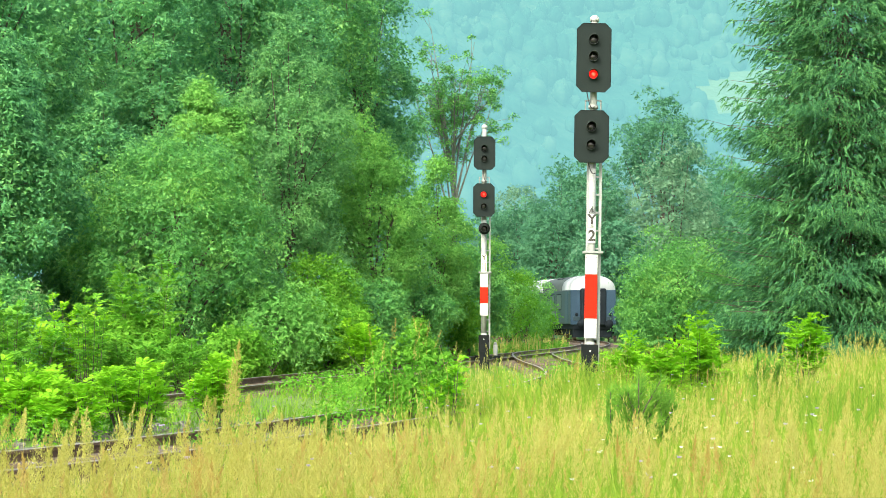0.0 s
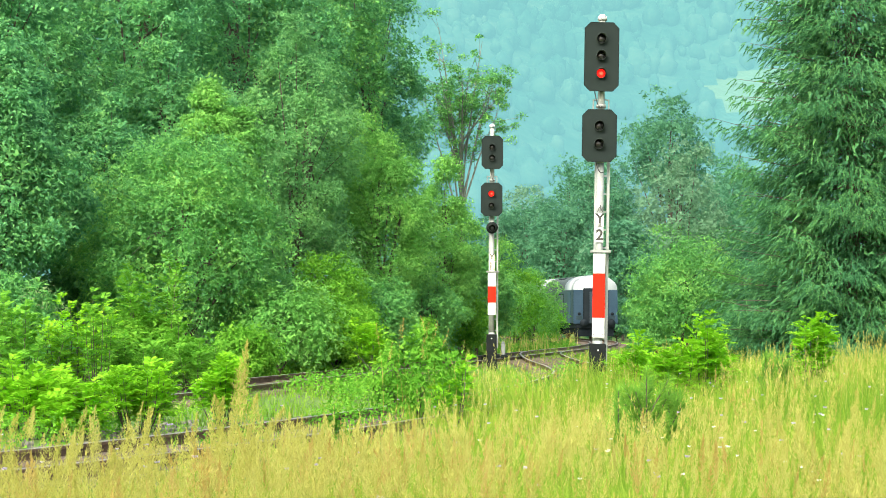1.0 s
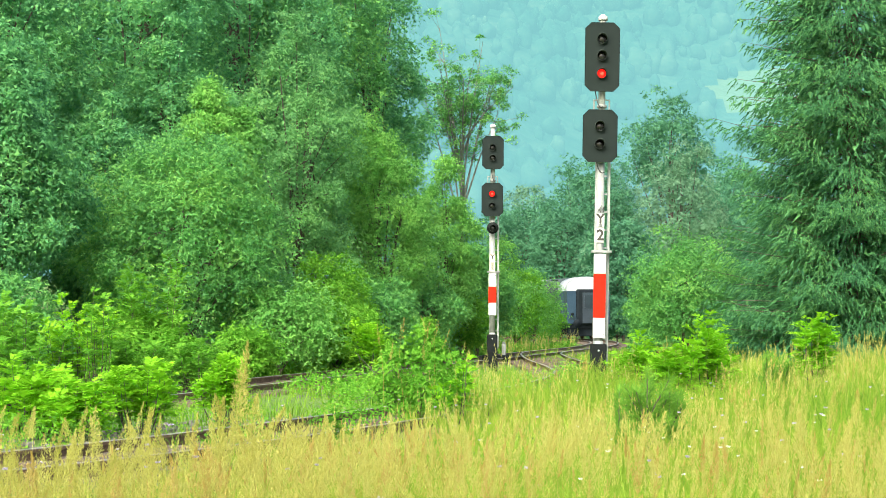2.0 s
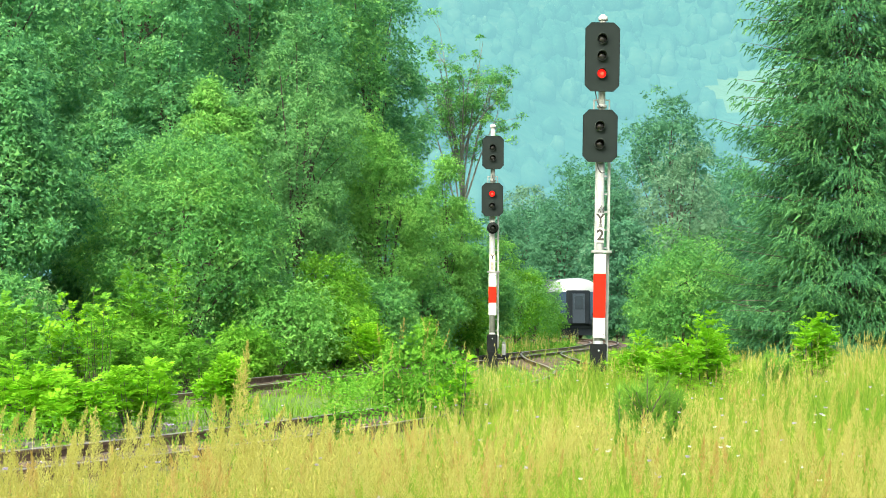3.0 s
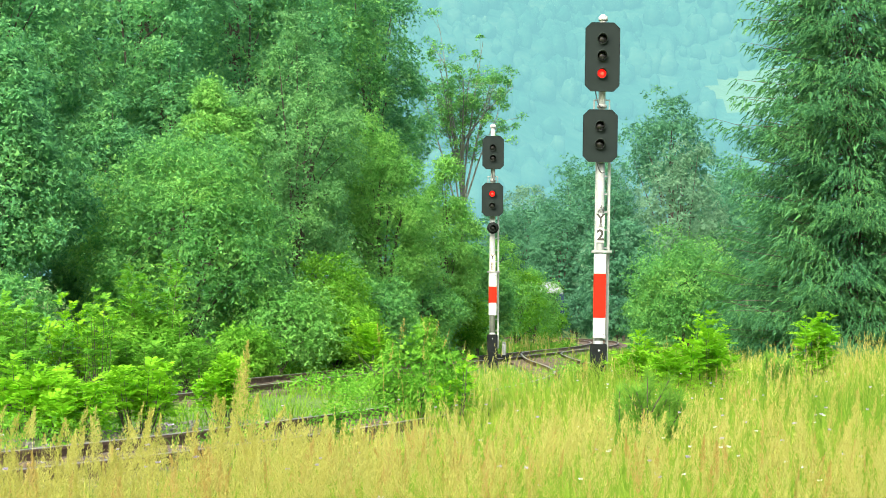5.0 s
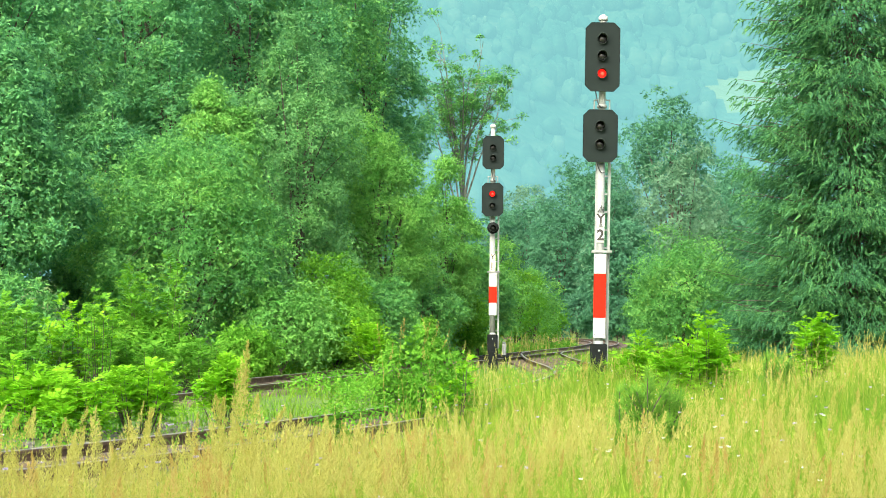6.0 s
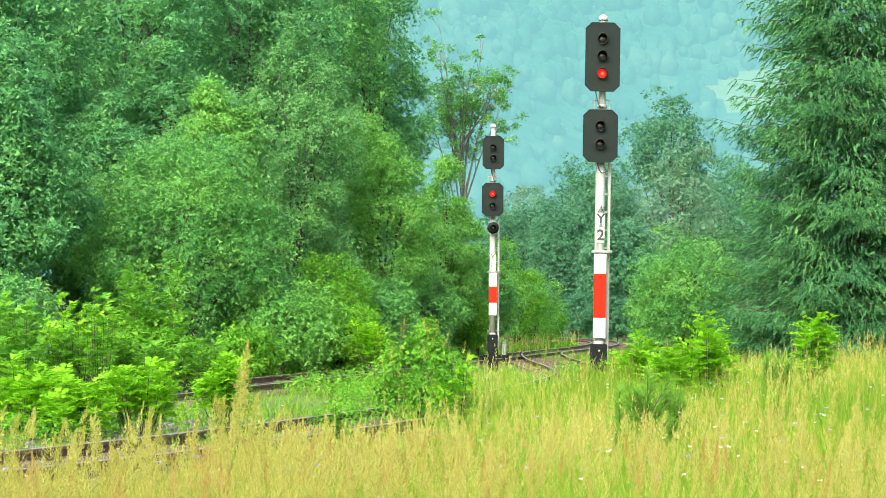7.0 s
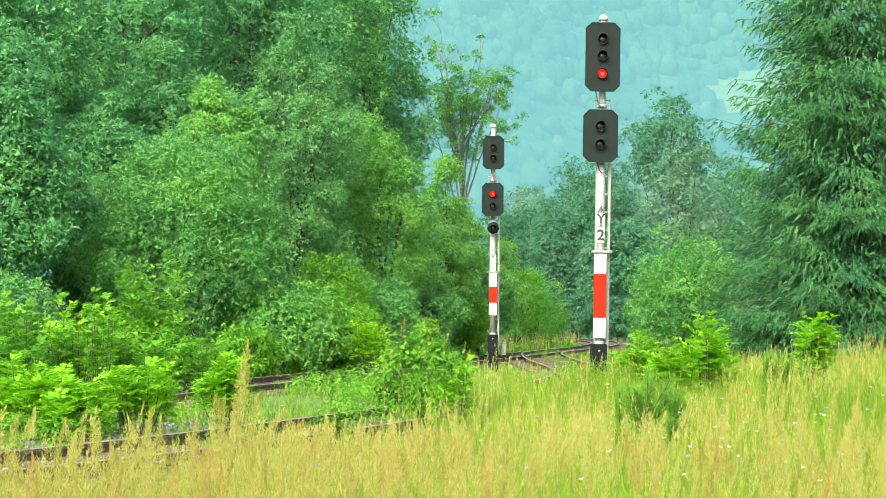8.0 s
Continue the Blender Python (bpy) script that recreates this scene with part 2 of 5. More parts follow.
def ground_z(x, y):
    x, y = np.asarray(x, dtype=float), np.asarray(y, dtype=float)
    dn = np.where(y < 78, np.abs(off_track(x, y, NEAR_ARR)), 99.0)
    df = np.abs(off_track(x, y, FAR_ARR))
    d = np.minimum(dn, df)
    z = -0.30 + 0.07 * lumps(x, y, 0.6, 3)
    right = np.clip(off_track(x, y, NEAR_ARR) - 2.5, 0, 25) * (y < 90)
    z = z + (0.030 + 0.03 * np.clip((y - 15) / 10, 0, 1)) * right
    left = np.clip(-off_track(x, y, FAR_ARR) - 4.0, 0, 60)
    z = z + 0.10 * left * np.clip((y - 10) / 20, 0, 1)
    z = z + np.clip(y - 170, 0, 3000) * 0.02
    bed = np.clip((3.2 - d) / 1.4, 0, 1)
    return z * (1 - bed) + (-0.195) * bed


# ---- ground ----
def build_ground():
    ys = np.concatenate([np.arange(-60, 0, 6.0), np.arange(0, 60, 0.5), np.arange(60, 130, 1.5), np.geomspace(130, 2600, 40)])
    t = np.linspace(-1, 1, 161)
    xs = np.sign(t) * (np.abs(t) * 28 + (np.abs(t) ** 6) * 1600)
    gx, gy = np.meshgrid(xs, ys)
    gz = ground_z(gx, gy)
    v = np.stack([gx, gy, gz], -1).reshape(-1, 3)
    w = len(xs)
    i = (np.arange(len(ys) - 1)[:, None] * w + np.arange(w - 1)[None, :]).ravel()
    f = np.stack([i, i + 1, i + w + 1, i + w], -1)
    ob = cloud("ground", v, f, SOIL)
    for p in ob.data.polygons:
        p.use_smooth = True
    return tagged(ob, "earth with low green cover between tracks and meadow", "ground", kind="structure")


build_ground()


def build_hill():
    """A steep wooded hillside across the valley."""
    t, u = np.linspace(-1, 1, 150), np.linspace(0, 1, 90)
    tt, uu = np.meshgrid(t, u)
    x = 60 + tt * 620
    y = 520 + uu * 520 + 60 * np.sin(tt * 5.0 + 0.6) + 25 * np.sin(tt * 13 + uu * 4)
    z = -6 + 300 * uu ** 0.8 * (0.85 + 0.15 * np.sin(tt * 4 + 1)) + 6 * lumps(x, y, 0.03, 8)
    v = np.stack([x, y, z], -1).reshape(-1, 3)
    w = len(t)
    i = (np.arange(len(u) - 1)[:, None] * w + np.arange(w - 1)[None, :]).ravel()
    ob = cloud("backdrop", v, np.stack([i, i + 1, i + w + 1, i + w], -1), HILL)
    tagged(ob, "steep wooded hillside across the valley, pale haze emitted by its surface", "hillside", kind="structure")
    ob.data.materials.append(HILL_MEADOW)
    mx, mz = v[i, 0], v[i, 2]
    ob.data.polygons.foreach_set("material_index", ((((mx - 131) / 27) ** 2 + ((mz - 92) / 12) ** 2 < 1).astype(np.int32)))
    ob.data.polygons.foreach_set("use_smooth", np.ones(len(i), dtype=bool))
    rng = np.random.RandomState(77)
    n = 1900
    i, j = rng.uniform(0.01, 0.55, n), rng.uniform(-0.35, 0.45, n)
    cx = 60 + j * 620
    cy = 520 + i * 520 + 60 * np.sin(j * 5.0 + 0.6) + 25 * np.sin(j * 13 + i * 4)
    cz = -6 + 300 * i ** 0.8 * (0.85 + 0.15 * np.sin(j * 4 + 1)) + 6 * lumps(cx, cy, 0.03, 8)
    keep = ((cx - 131) / 24) ** 2 + ((cz - 92) / 11) ** 2 > 1
    ball = bmesh.new()
    bmesh.ops.create_icosphere(ball, subdivisions=2, radius=1.0)
    unit_v = np.array([q.co[:] for q in ball.verts])
    unit_f = np.array([[q.index for q in p.verts] for p in ball.faces])
    ball.free()
    c = np.stack([cx, cy, cz], -1)[keep]
    n = len(c)
    r = rng.uniform(1.5, 4.6, (n, 1, 1))
    uneven = 1 + 0.16 * rng.normal(0, 1, (n, len(unit_v), 1)).clip(-1.6, 1.6)
    v = c[:, None] + unit_v[None] * r * uneven * np.array([1, 1, 1.35]) * rng.uniform(0.8, 1.2, (n, 1, 3)) + np.array([0, 0, 0.9]) * r
    f = (unit_f[None] + (np.arange(n) * len(unit_v))[:, None, None]).reshape(-1, 3)
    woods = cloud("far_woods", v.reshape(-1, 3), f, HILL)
    woods.data.polygons.foreach_set("use_smooth", np.ones(len(f), dtype=bool))
    tagged(woods, "woods covering the far hillside, blue-green haze emitted by their surface", "woods", kind="stuff")
    return ob


build_hill()


# ---- tracks ----
RAIL_PROFILE = [(-0.065, -0.172), (0.065, -0.172), (0.065, -0.158), (0.012, -0.140), (0.009, -0.045), (0.036, -0.034), (0.036, -0.006), (0.028, 0.0),
                (-0.028, 0.0), (-0.036, -0.006), (-0.036, -0.034), (-0.009, -0.045), (-0.012, -0.140), (-0.065, -0.158)]


def rail(line, side, parent):
    """A rail swept along a line of plan points, on one side of it."""
    bm = bmesh.new()
    last = None
    for i, p in enumerate(line):
        d = (line[min(i + 1, len(line) - 1)] - line[max(i - 1, 0)]).normalized()
        nrm = Vector((d.y, -d.x))
        c = p + nrm * side
        ring = [bm.verts.new((c.x + nrm.x * u, c.y + nrm.y * u, v)) for u, v in RAIL_PROFILE]
        if last:
            for k in range(len(ring)):
                f = bm.faces.new((last[k], last[(k + 1) % len(ring)], ring[(k + 1) % len(ring)], ring[k]))
                if k in (6, 7, 8):
                    f.material_index = 1
        last = ring
    bmesh.ops.recalc_face_normals(bm, faces=bm.faces[:])
    ob = part("rail", bm, RAIL_RUST, parent)
    ob.data.materials.append(RAIL_TOP)
    return ob


def build_track(line, label, spacing=0.63, reach=None):
    track = thing("railway_track", Matrix.Identity(4), label, "railway track", kind="structure")
    rail(line, -0.7535, track)
    rail(line, 0.7535, track)
    bm = bmesh.new()
    box(bm, -1.25, 1.25, -0.125, 0.125, -0.31, -0.165, 0.012)
    proto = None
    arr = [0.0]
    for a, b in zip(line, line[1:]):
        arr.append(arr[-1] + (b - a).length)
    total, s = arr[-1], 0.3
    rng = random.Random(7)
    while s < total:
        k = max(i for i, v in enumerate(arr) if v <= s)
        k = min(k, len(line) - 2)
        p = line[k].lerp(line[k + 1], (s - arr[k]) / max(arr[k + 1] - arr[k], 1e-6))
        d = (line[k + 1] - line[k]).normalized()
        s += spacing
        if reach and not reach[0] < p.y < reach[1]:
            continue
        m = pose(p.x, p.y, rng.uniform(0.035, 0.055), rng.uniform(-1, 1), 0, math.degrees(math.atan2(-d.x, d.y)) + rng.uniform(-1.5, 1.5))
        if proto is None:
            proto = part("sleeper", bm, SLEEPER, track)
            ob = proto
        else:
            ob = new("sleeper", proto.data)
            ob.parent = track
        ob.matrix_basis = m
    return track


build_track(FAR_LINE, "rusty railway track on weathered sleepers curving away through bushes", reach=(12, 135))
build_track(NEAR_LINE, "rusty overgrown siding track on weathered sleepers", reach=(5, 78))


def build_ballast():
    """Loose stones along both tracks."""
    rng = np.random.RandomState(5)
    base = np.array([(-1, -0.8, -0.5), (1, -0.7, -0.6), (0.8, 0.9, -0.5), (-0.9, 0.7, -0.6), (-0.6, -0.7, 0.6), (0.7, -0.5, 0.5), (0.6, 0.6, 0.7), (-0.7, 0.5, 0.4)])
    quads = np.array([(0, 3, 2, 1), (4, 5, 6, 7), (0, 1, 5, 4), (1, 2, 6, 5), (2, 3, 7, 6), (3, 0, 4, 7)])
    n1, n2 = 5200, 1900
    y = np.concatenate([rng.uniform(12, 27, n1), rng.uniform(22, 95, n2)])
    side = np.clip(np.concatenate([rng.normal(-1.2, 1.4, n1), rng.normal(0, 1.3, n2)]), -3.6, 3.2)
    x = np.concatenate([np.interp(y[:n1], NEAR_ARR[:, 1], NEAR_ARR[:, 0]), np.interp(y[n1:], FAR_ARR[:, 1], FAR_ARR[:, 0])]) + side
    n = n1 + n2
    size = rng.uniform(0.018, 0.048, n)
    z = ground_z(x, y) + size * 0.3
    a = rng.uniform(0, 6.28, n)
    pts = base[None] * size[:, None, None] * rng.uniform(0.7, 1.2, (n, 1, 3)) + rng.normal(0, 0.12, (n, 8, 3)) * size[:, None, None]
    c, s = np.cos(a)[:, None], np.sin(a)[:, None]
    px = pts[..., 0] * c - pts[..., 1] * s + x[:, None]
    py = pts[..., 0] * s + pts[..., 1] * c + y[:, None]
    v = np.stack([px, py, pts[..., 2] + z[:, None]], -1).reshape(-1, 3)
    f = (quads[None] + (np.arange(n) * 8)[:, None, None]).reshape(-1, 4)
    tagged(cloud("ballast", v, f, STONE), "grey-brown crushed stone ballast between the rails", "ballast", kind="stuff")


build_ballast()


# ---- signal masts ----
def octagon(bm, w, z0, z1, y0, y1, cut):
    """A plate with its corners cut off, facing -y."""
    h = w / 2
    ring = [(-h + cut, z0), (h - cut, z0), (h, z0 + cut), (h, z1 - cut), (h - cut, z1), (-h + cut, z1), (-h, z1 - cut), (-h, z0 + cut)]
    fr, bk = [bm.verts.new((x, y0, z)) for x, z in ring], [bm.verts.new((x, y1, z)) for x, z in ring]
    bm.faces.new(fr)
    bm.faces.new(bk[::-1])
    for i in range(8):
        j = (i + 1) % 8
        bm.faces.new((fr[j], fr[i], bk[i], bk[j]))
    bmesh.ops.recalc_face_normals(bm, faces=bm.faces[:])
    return bm


def hood(parent, x, y, z, r, length=0.17):
    """A lamp visor: open tube, longer above than below."""
    bm = bmesh.new()
    n = 20
    rings = []
    for rr, fac in ((r, 0.0), (r, 1.0), (r * 0.92, 1.0), (r * 0.92, 0.0)):
        ring = []
        for i in range(n):
            a = 2 * math.pi * i / n
            reach = (0.35 + 0.65 * (0.5 + 0.5 * math.sin(a))) * length * fac
            ring.append(bm.verts.new((x + rr * math.cos(a), y - reach, z + rr * math.sin(a))))
        rings.append(ring)
    for p, q in ((0, 1), (1, 2), (2, 3)):
        for i in range(n):
            j = (i + 1) % n
            bm.faces.new((rings[p][i], rings[p][j], rings[q][j], rings[q][i]))
    bmesh.ops.recalc_face_normals(bm, faces=bm.faces[:])
    return part("hood", bm, VISOR, parent, smooth=True)


def lens(parent, x, y, z, r, lit):
    bm = bmesh.new()
    bmesh.ops.create_uvsphere(bm, u_segments=16, v_segments=8, radius=r, matrix=Matrix.Translation((x, y, z)) @ Matrix.Diagonal((1, 0.3, 1, 1)))
    ob = part("lens", bm, RED_LENS if lit else DARK_LENS, parent, "lit red lens" if lit else "dark unlit lens", True)
    if lit:
        bm = bmesh.new()
        bmesh.ops.create_uvsphere(bm, u_segments=12, v_segments=6, radius=r * 0.42, matrix=Matrix.Translation((x + r * 0.1, y - r * 0.24, z)) @ Matrix.Diagonal((1, 0.3, 1, 1)))
        part("bulb_glow", bm, RED_CORE, ob, "bright orange-red core", True)
    return ob


def signal_head(mast, x, w, z0, z1, lamps, r=0.092):
    """Octagonal black plate with a case behind it, visors and lenses; lamps: (height, lit)."""
    head = part("signal_head", octagon(bmesh.new(), w, z0, z1, -0.20, -0.185, w * 0.17), PLATE_BLACK, mast, "black octagonal signal plate with visored lamps")
    head.location = (x, 0, 0)
    case = box(bmesh.new(), -w * 0.3, w * 0.3, -0.185, 0.06, z0 + 0.12, z1 - 0.12, 0.02)
    part("lamp_case", case, BLACK_PAINT, head)
    rim = bmesh.new()
    h, c = w / 2, w * 0.17
    ring = [(-h + c, z0), (h - c, z0), (h, z0 + c), (h, z1 - c), (h - c, z1), (-h + c, z1), (-h, z1 - c), (-h, z0 + c)]
    for (xa, za), (xb, zb) in zip(ring, ring[1:] + ring[:1]):
        tube(rim, (xa, -0.2, za), (xb, -0.2, zb), 0.007, sides=6)
    part("plate_rim", rim, BLACK_PAINT, head)
    for z, lit in lamps:
        hood(head, -0.01, -0.2, z, r)
        lens(head, -0.01, -0.205, z, r * 0.9, lit)
    return head


def letters(body, x, y, z, size, parent, mat=None):
    cu = bpy.data.curves.new("marking", "FONT")
    cu.body, cu.size, cu.align_x, cu.align_y, cu.extrude = body, size, "CENTER", "CENTER", 0.0015
    cu.offset = size * 0.028
    tmp = new("marking", cu)
    me = bpy.data.meshes.new_from_object(tmp.evaluated_get(bpy.context.evaluated_depsgraph_get()))
    bpy.data.objects.remove(tmp)
    me.materials.clear()
    me.materials.append(mat or LETTER_BLACK)
    ob = new("marking", me)
    ob.parent = parent
    ob.matrix_basis = pose(x, y, z, 90)
    return ob


def signal_mast(m, label, top, board, base_top, ground):
    """Tube, cap, ladder, red and white board, number plate and black foot; returns the thing."""
    mast = thing("railway_signal", m, label, "railway signal", "signals beside the tracks")
    bm = bmesh.new()
    tube(bm, (0, 0, ground), (0, 0, base_top + 0.05), 0.085, sides=16)
    tube(bm, (0, 0, base_top), (0, 0, top * 0.6), 0.075, 0.068, sides=20)
    tube(bm, (0, 0, top * 0.6), (0, 0, top - 0.10), 0.066, 0.062, sides=20)
    part("mast", bm, STEEL_PAINT, mast, smooth=True)
    bm = bmesh.new()
    tube(bm, (0, 0, top - 0.11), (0, 0, top - 0.04), 0.085, 0.085, 16)
    tube(bm, (0, 0, top - 0.04), (0, 0, top), 0.085, 0.04, 16)
    part("cap", bm, WHITE_ENAMEL, mast, smooth=True)
    # board
    z0, z1, z2, z3 = board
    for a, b, mat, text in ((z0, z1, WHITE_ENAMEL, "white enamel panel"), (z1, z2, RED_ENAMEL, "red enamel panel"), (z2, z3, WHITE_ENAMEL, "white enamel panel")):
        bm = box(bmesh.new(), -0.112, 0.112, -0.105, -0.095, a + 0.002, b - 0.002, 0.003)
        part("board_panel", bm, mat, mast, text)
    for z in (z0 + 0.06, z3 - 0.06):
        for x in (-0.085, 0.085):
            bm = bmesh.new()
            tube(bm, (x, -0.112, z), (x, -0.1, z), 0.009, sides=8)
            part("screw", bm, BLACK_PAINT, mast)
    for z in (z0 + 0.1, (z1 + z2) / 2, z3 - 0.1):
        part("bracket", box(bmesh.new(), -0.09, 0.09, -0.095, 0.0, z - 0.02, z + 0.02, 0.004), STEEL_PAINT, mast)
    # clamp above the board
    part("clamp", box(bmesh.new(), -0.15, 0.21, -0.10, 0.12, z3 + 0.02, z3 + 0.065, 0.006), STEEL_PAINT, mast, "pale steel clamp")
    # ladder behind the tube
    lad_top = top * 0.62
    ladder = part("ladder", tube(bmesh.new(), (-0.06, 0.17, ground), (-0.06, 0.17, lad_top), 0.018, sides=8), LADDER_PAINT, mast, "grey steel ladder")
    part("stile", box(bmesh.new(), 0.14, 0.19, 0.12, 0.2, base_top - 0.4, lad_top, 0.006), LADDER_PAINT, ladder)
    part("stile", box(bmesh.new(), -0.085, -0.055, 0.12, 0.2, z3, lad_top, 0.006), LADDER_PAINT, ladder)
    z = base_top + 0.1
    while z < lad_top:
        part("rung", tube(bmesh.new(), (-0.07, 0.15, z), (0.17, 0.15, z), 0.012, sides=8), LADDER_PAINT, ladder)
        part("stile_bracket", box(bmesh.new(), 0.055, 0.15, 0.08, 0.12, z - 0.015, z + 0.015), LADDER_PAINT, ladder)
        z += 0.33
    # foot
    foot = box(bmesh.new(), -0.145, 0.145, -0.12, 0.12, base_top - 0.50, base_top, 0.012)
    part("foot_box", foot, BLACK_PAINT, mast, "black painted cable box")
    part("foot_plinth", box(bmesh.new(), -0.13, 0.15, -0.14, 0.14, ground, base_top - 0.47, 0.02), BLACK_PAINT, mast)
    part("bolt", tube(bmesh.new(), (0.0, -0.135, base_top - 0.12), (0.0, -0.115, base_top - 0.12), 0.018, sides=8), WHITE_ENAMEL, mast)
    return mast


# the nearer mast, leaning slightly
near_mast = signal_mast(pose(2.812, 32.4, 0, 0, 1.05, 0), "tall silver signal mast, upper red lamp lit, red and white board",
                        6.86, (0.94, 1.30, 2.105, 2.466), 0.83, -0.45)
signal_head(near_mast, -0.02, 0.62, 5.425, 6.68, ((6.38, False), (6.07, False), (5.745, True)))
signal_head(near_mast, -0.04, 0.62, 4.136, 5.085, ((4.785, False), (4.455, False)))
plate = part("number_plate", box(bmesh.new(), -0.075, 0.07, -0.092, -0.082, 2.67, 2.945, 0.004), WHITE_ENAMEL, near_mast, "white plate with black figure")
letters("2", 0.0, -0.0945, 2.80, 0.27, plate)
plate = part("number_plate", box(bmesh.new(), -0.072, 0.072, -0.094, -0.084, 2.955, 3.20, 0.004), WHITE_ENAMEL, near_mast, "white plate with weathered black letter")
letters("Y", 0.0, -0.0965, 3.10, 0.24, plate)
bm = bmesh.new()
for k in range(4):
    box(bm, -0.035 + 0.006 * k, 0.035 - 0.006 * k, -0.0975, -0.0955, 2.962 + 0.018 * k, 2.972 + 0.018 * k)
part("worn_marking", bm, LETTER_BLACK, plate, "flaking dark marking")
bm = bmesh.new()
for k in range(5):
    tube(bm, (-0.05 + 0.025 * k, -0.09, 3.22 + 0.02 * (k % 2)), (-0.03 + 0.02 * k, -0.1, 3.29 + 0.03 * (k % 3)), 0.006, sides=5)
part("rust_scrap", bm, LETTER_BLACK, near_mast, "torn dark scrap above the plate")


def cable_loop(mast, z_top, z_low, x, swing):
    bm = bmesh.new()
    pts = [(x + swing * math.sin(math.pi * k / 12) * 0.6 + 0.14 * k / 12, -0.1 - 0.03 * math.sin(math.pi * k / 12), z_top - (z_top - z_low) * math.sin(math.pi * 0.62 * k / 12)) for k in range(13)]
    hose(bm, pts, 0.010)
    part("cable", bm, CABLE, mast, "black looping cable")


def bracket_frame(mast, z):
    """The cage of small brackets between two heads."""
    for sx in (-0.14, 0.14):
        part("bracket", tube(bmesh.new(), (sx, 0.02, z), (sx, 0.02, z + 0.22), 0.014, sides=8), STEEL_PAINT, mast)
        part("bracket", tube(bmesh.new(), (sx, 0.02, z + 0.2), (0, -0.02, z + 0.23), 0.012, sides=8), STEEL_PAINT, mast)
    part("collar", tube(bmesh.new(), (0, 0, z + 0.06), (0, 0, z + 0.12), 0.09, sides=16), STEEL_PAINT, mast, smooth=True)


cable_loop(near_mast, 5.43, 5.14, -0.13, -0.02)
cable_loop(near_mast, 4.15, 3.94, -0.09, -0.02)
bracket_frame(near_mast, 5.08)

# the farther mast between the tracks
far_mast = signal_mast(pose(1.40, 50.7, 0, 0, 0.25, 0), "tall silver signal mast, lower red lamp lit, standing between tracks",
                       6.87, (1.40, 1.75, 2.21, 2.59), 0.85, -0.35)
signal_head(far_mast, 0.0, 0.60, 5.56, 6.50, ((6.17, False), (5.87, False)))
signal_head(far_mast, -0.015, 0.60, 4.22, 5.16, ((4.85, True), (4.51, False)))
lamp = part("round_lamp", tube(bmesh.new(), (0, -0.22, 3.88), (0, -0.07, 3.88), 0.165, sides=28), BLACK_PAINT, far_mast, "small round black lamp", True)
hood(lamp, 0, -0.22, 3.87, 0.10, 0.2)
lens(lamp, 0, -0.222, 3.87, 0.085, False)
plate = part("number_plate", box(bmesh.new(), -0.075, 0.075, -0.092, -0.082, 2.64, 2.94, 0.004), OLD_CREAM, far_mast, "yellowed plate with dark strokes")
bm = bmesh.new()
for x in (-0.035, 0.0, 0.035):
    box(bm, x - 0.008, x + 0.008, -0.095, -0.0925, 2.68, 2.90)
part("worn_marking", bm, LETTER_BLACK, plate)
plate = part("number_plate", box(bmesh.new(), -0.075, 0.075, -0.094, -0.084, 2.95, 3.14, 0.004), OLD_CREAM, far_mast, "yellowed plate with a dark letter")
letters("Y", 0.0, -0.0965, 3.05, 0.20, plate)
cable_loop(far_mast, 5.56, 5.22, -0.05, -0.02)
bracket_frame(far_mast, 5.15)

# small white marker post by the switch
bm = bmesh.new()
tube(bm, (0, 0, -0.35), (0, 0, 0.42), 0.075, 0.075, 14)
tube(bm, (0, 0, 0.42), (0, 0, 0.50), 0.075, 0.035, 14)
post = tagged(part("marker_post", bm, CONCRETE, None, smooth=True), "short white concrete marker post beside the switch", "marker post")
post.location = (2.12, 62.0, 0)
bm = box(bmesh.new(), -0.45, 0.45, -0.2, 0.2, -0.25, 0.10, 0.03)
box(bm, -0.06, 0.06, -0.9, -0.2, -0.1, -0.04, 0.01)
motor = tagged(part("point_motor", bm, BLACK_PAINT), "black steel point motor beside the rail", "point motor")
motor.location = (1.75, 59.0, 0)


# ---- the train ----
def coach_section(bm, y0, y1, inset0=0.0, inset1=0.0):
    """A length of rounded roof between y0 and y1."""
    pts = []
    for k in range(15):
        a = math.pi * k / 14
        pts.append((1.42 * math.cos(a) if abs(math.cos(a)) < 0.999 else 1.42 * math.copysign(1, math.cos(a)), 3.12 + 0.93 * math.sin(a) ** 0.75))
    rings = []
    for y, ins in ((y0, inset0), (y1, inset1)):
        rings.append([bm.verts.new((x * (1 - ins * 0.25), y, 3.10 + (z - 3.10) * (1 - ins))) for x, z in pts])
    for i in range(len(pts) - 1):
        bm.faces.new((rings[0][i], rings[0][i + 1], rings[1][i + 1], rings[1][i]))
    if y0 < 0.5 or y1 > 24:
        bm.faces.new(rings[0][::-1])
        bm.faces.new(rings[1])
    bmesh.ops.recalc_face_normals(bm, faces=bm.faces[:])
    return bm


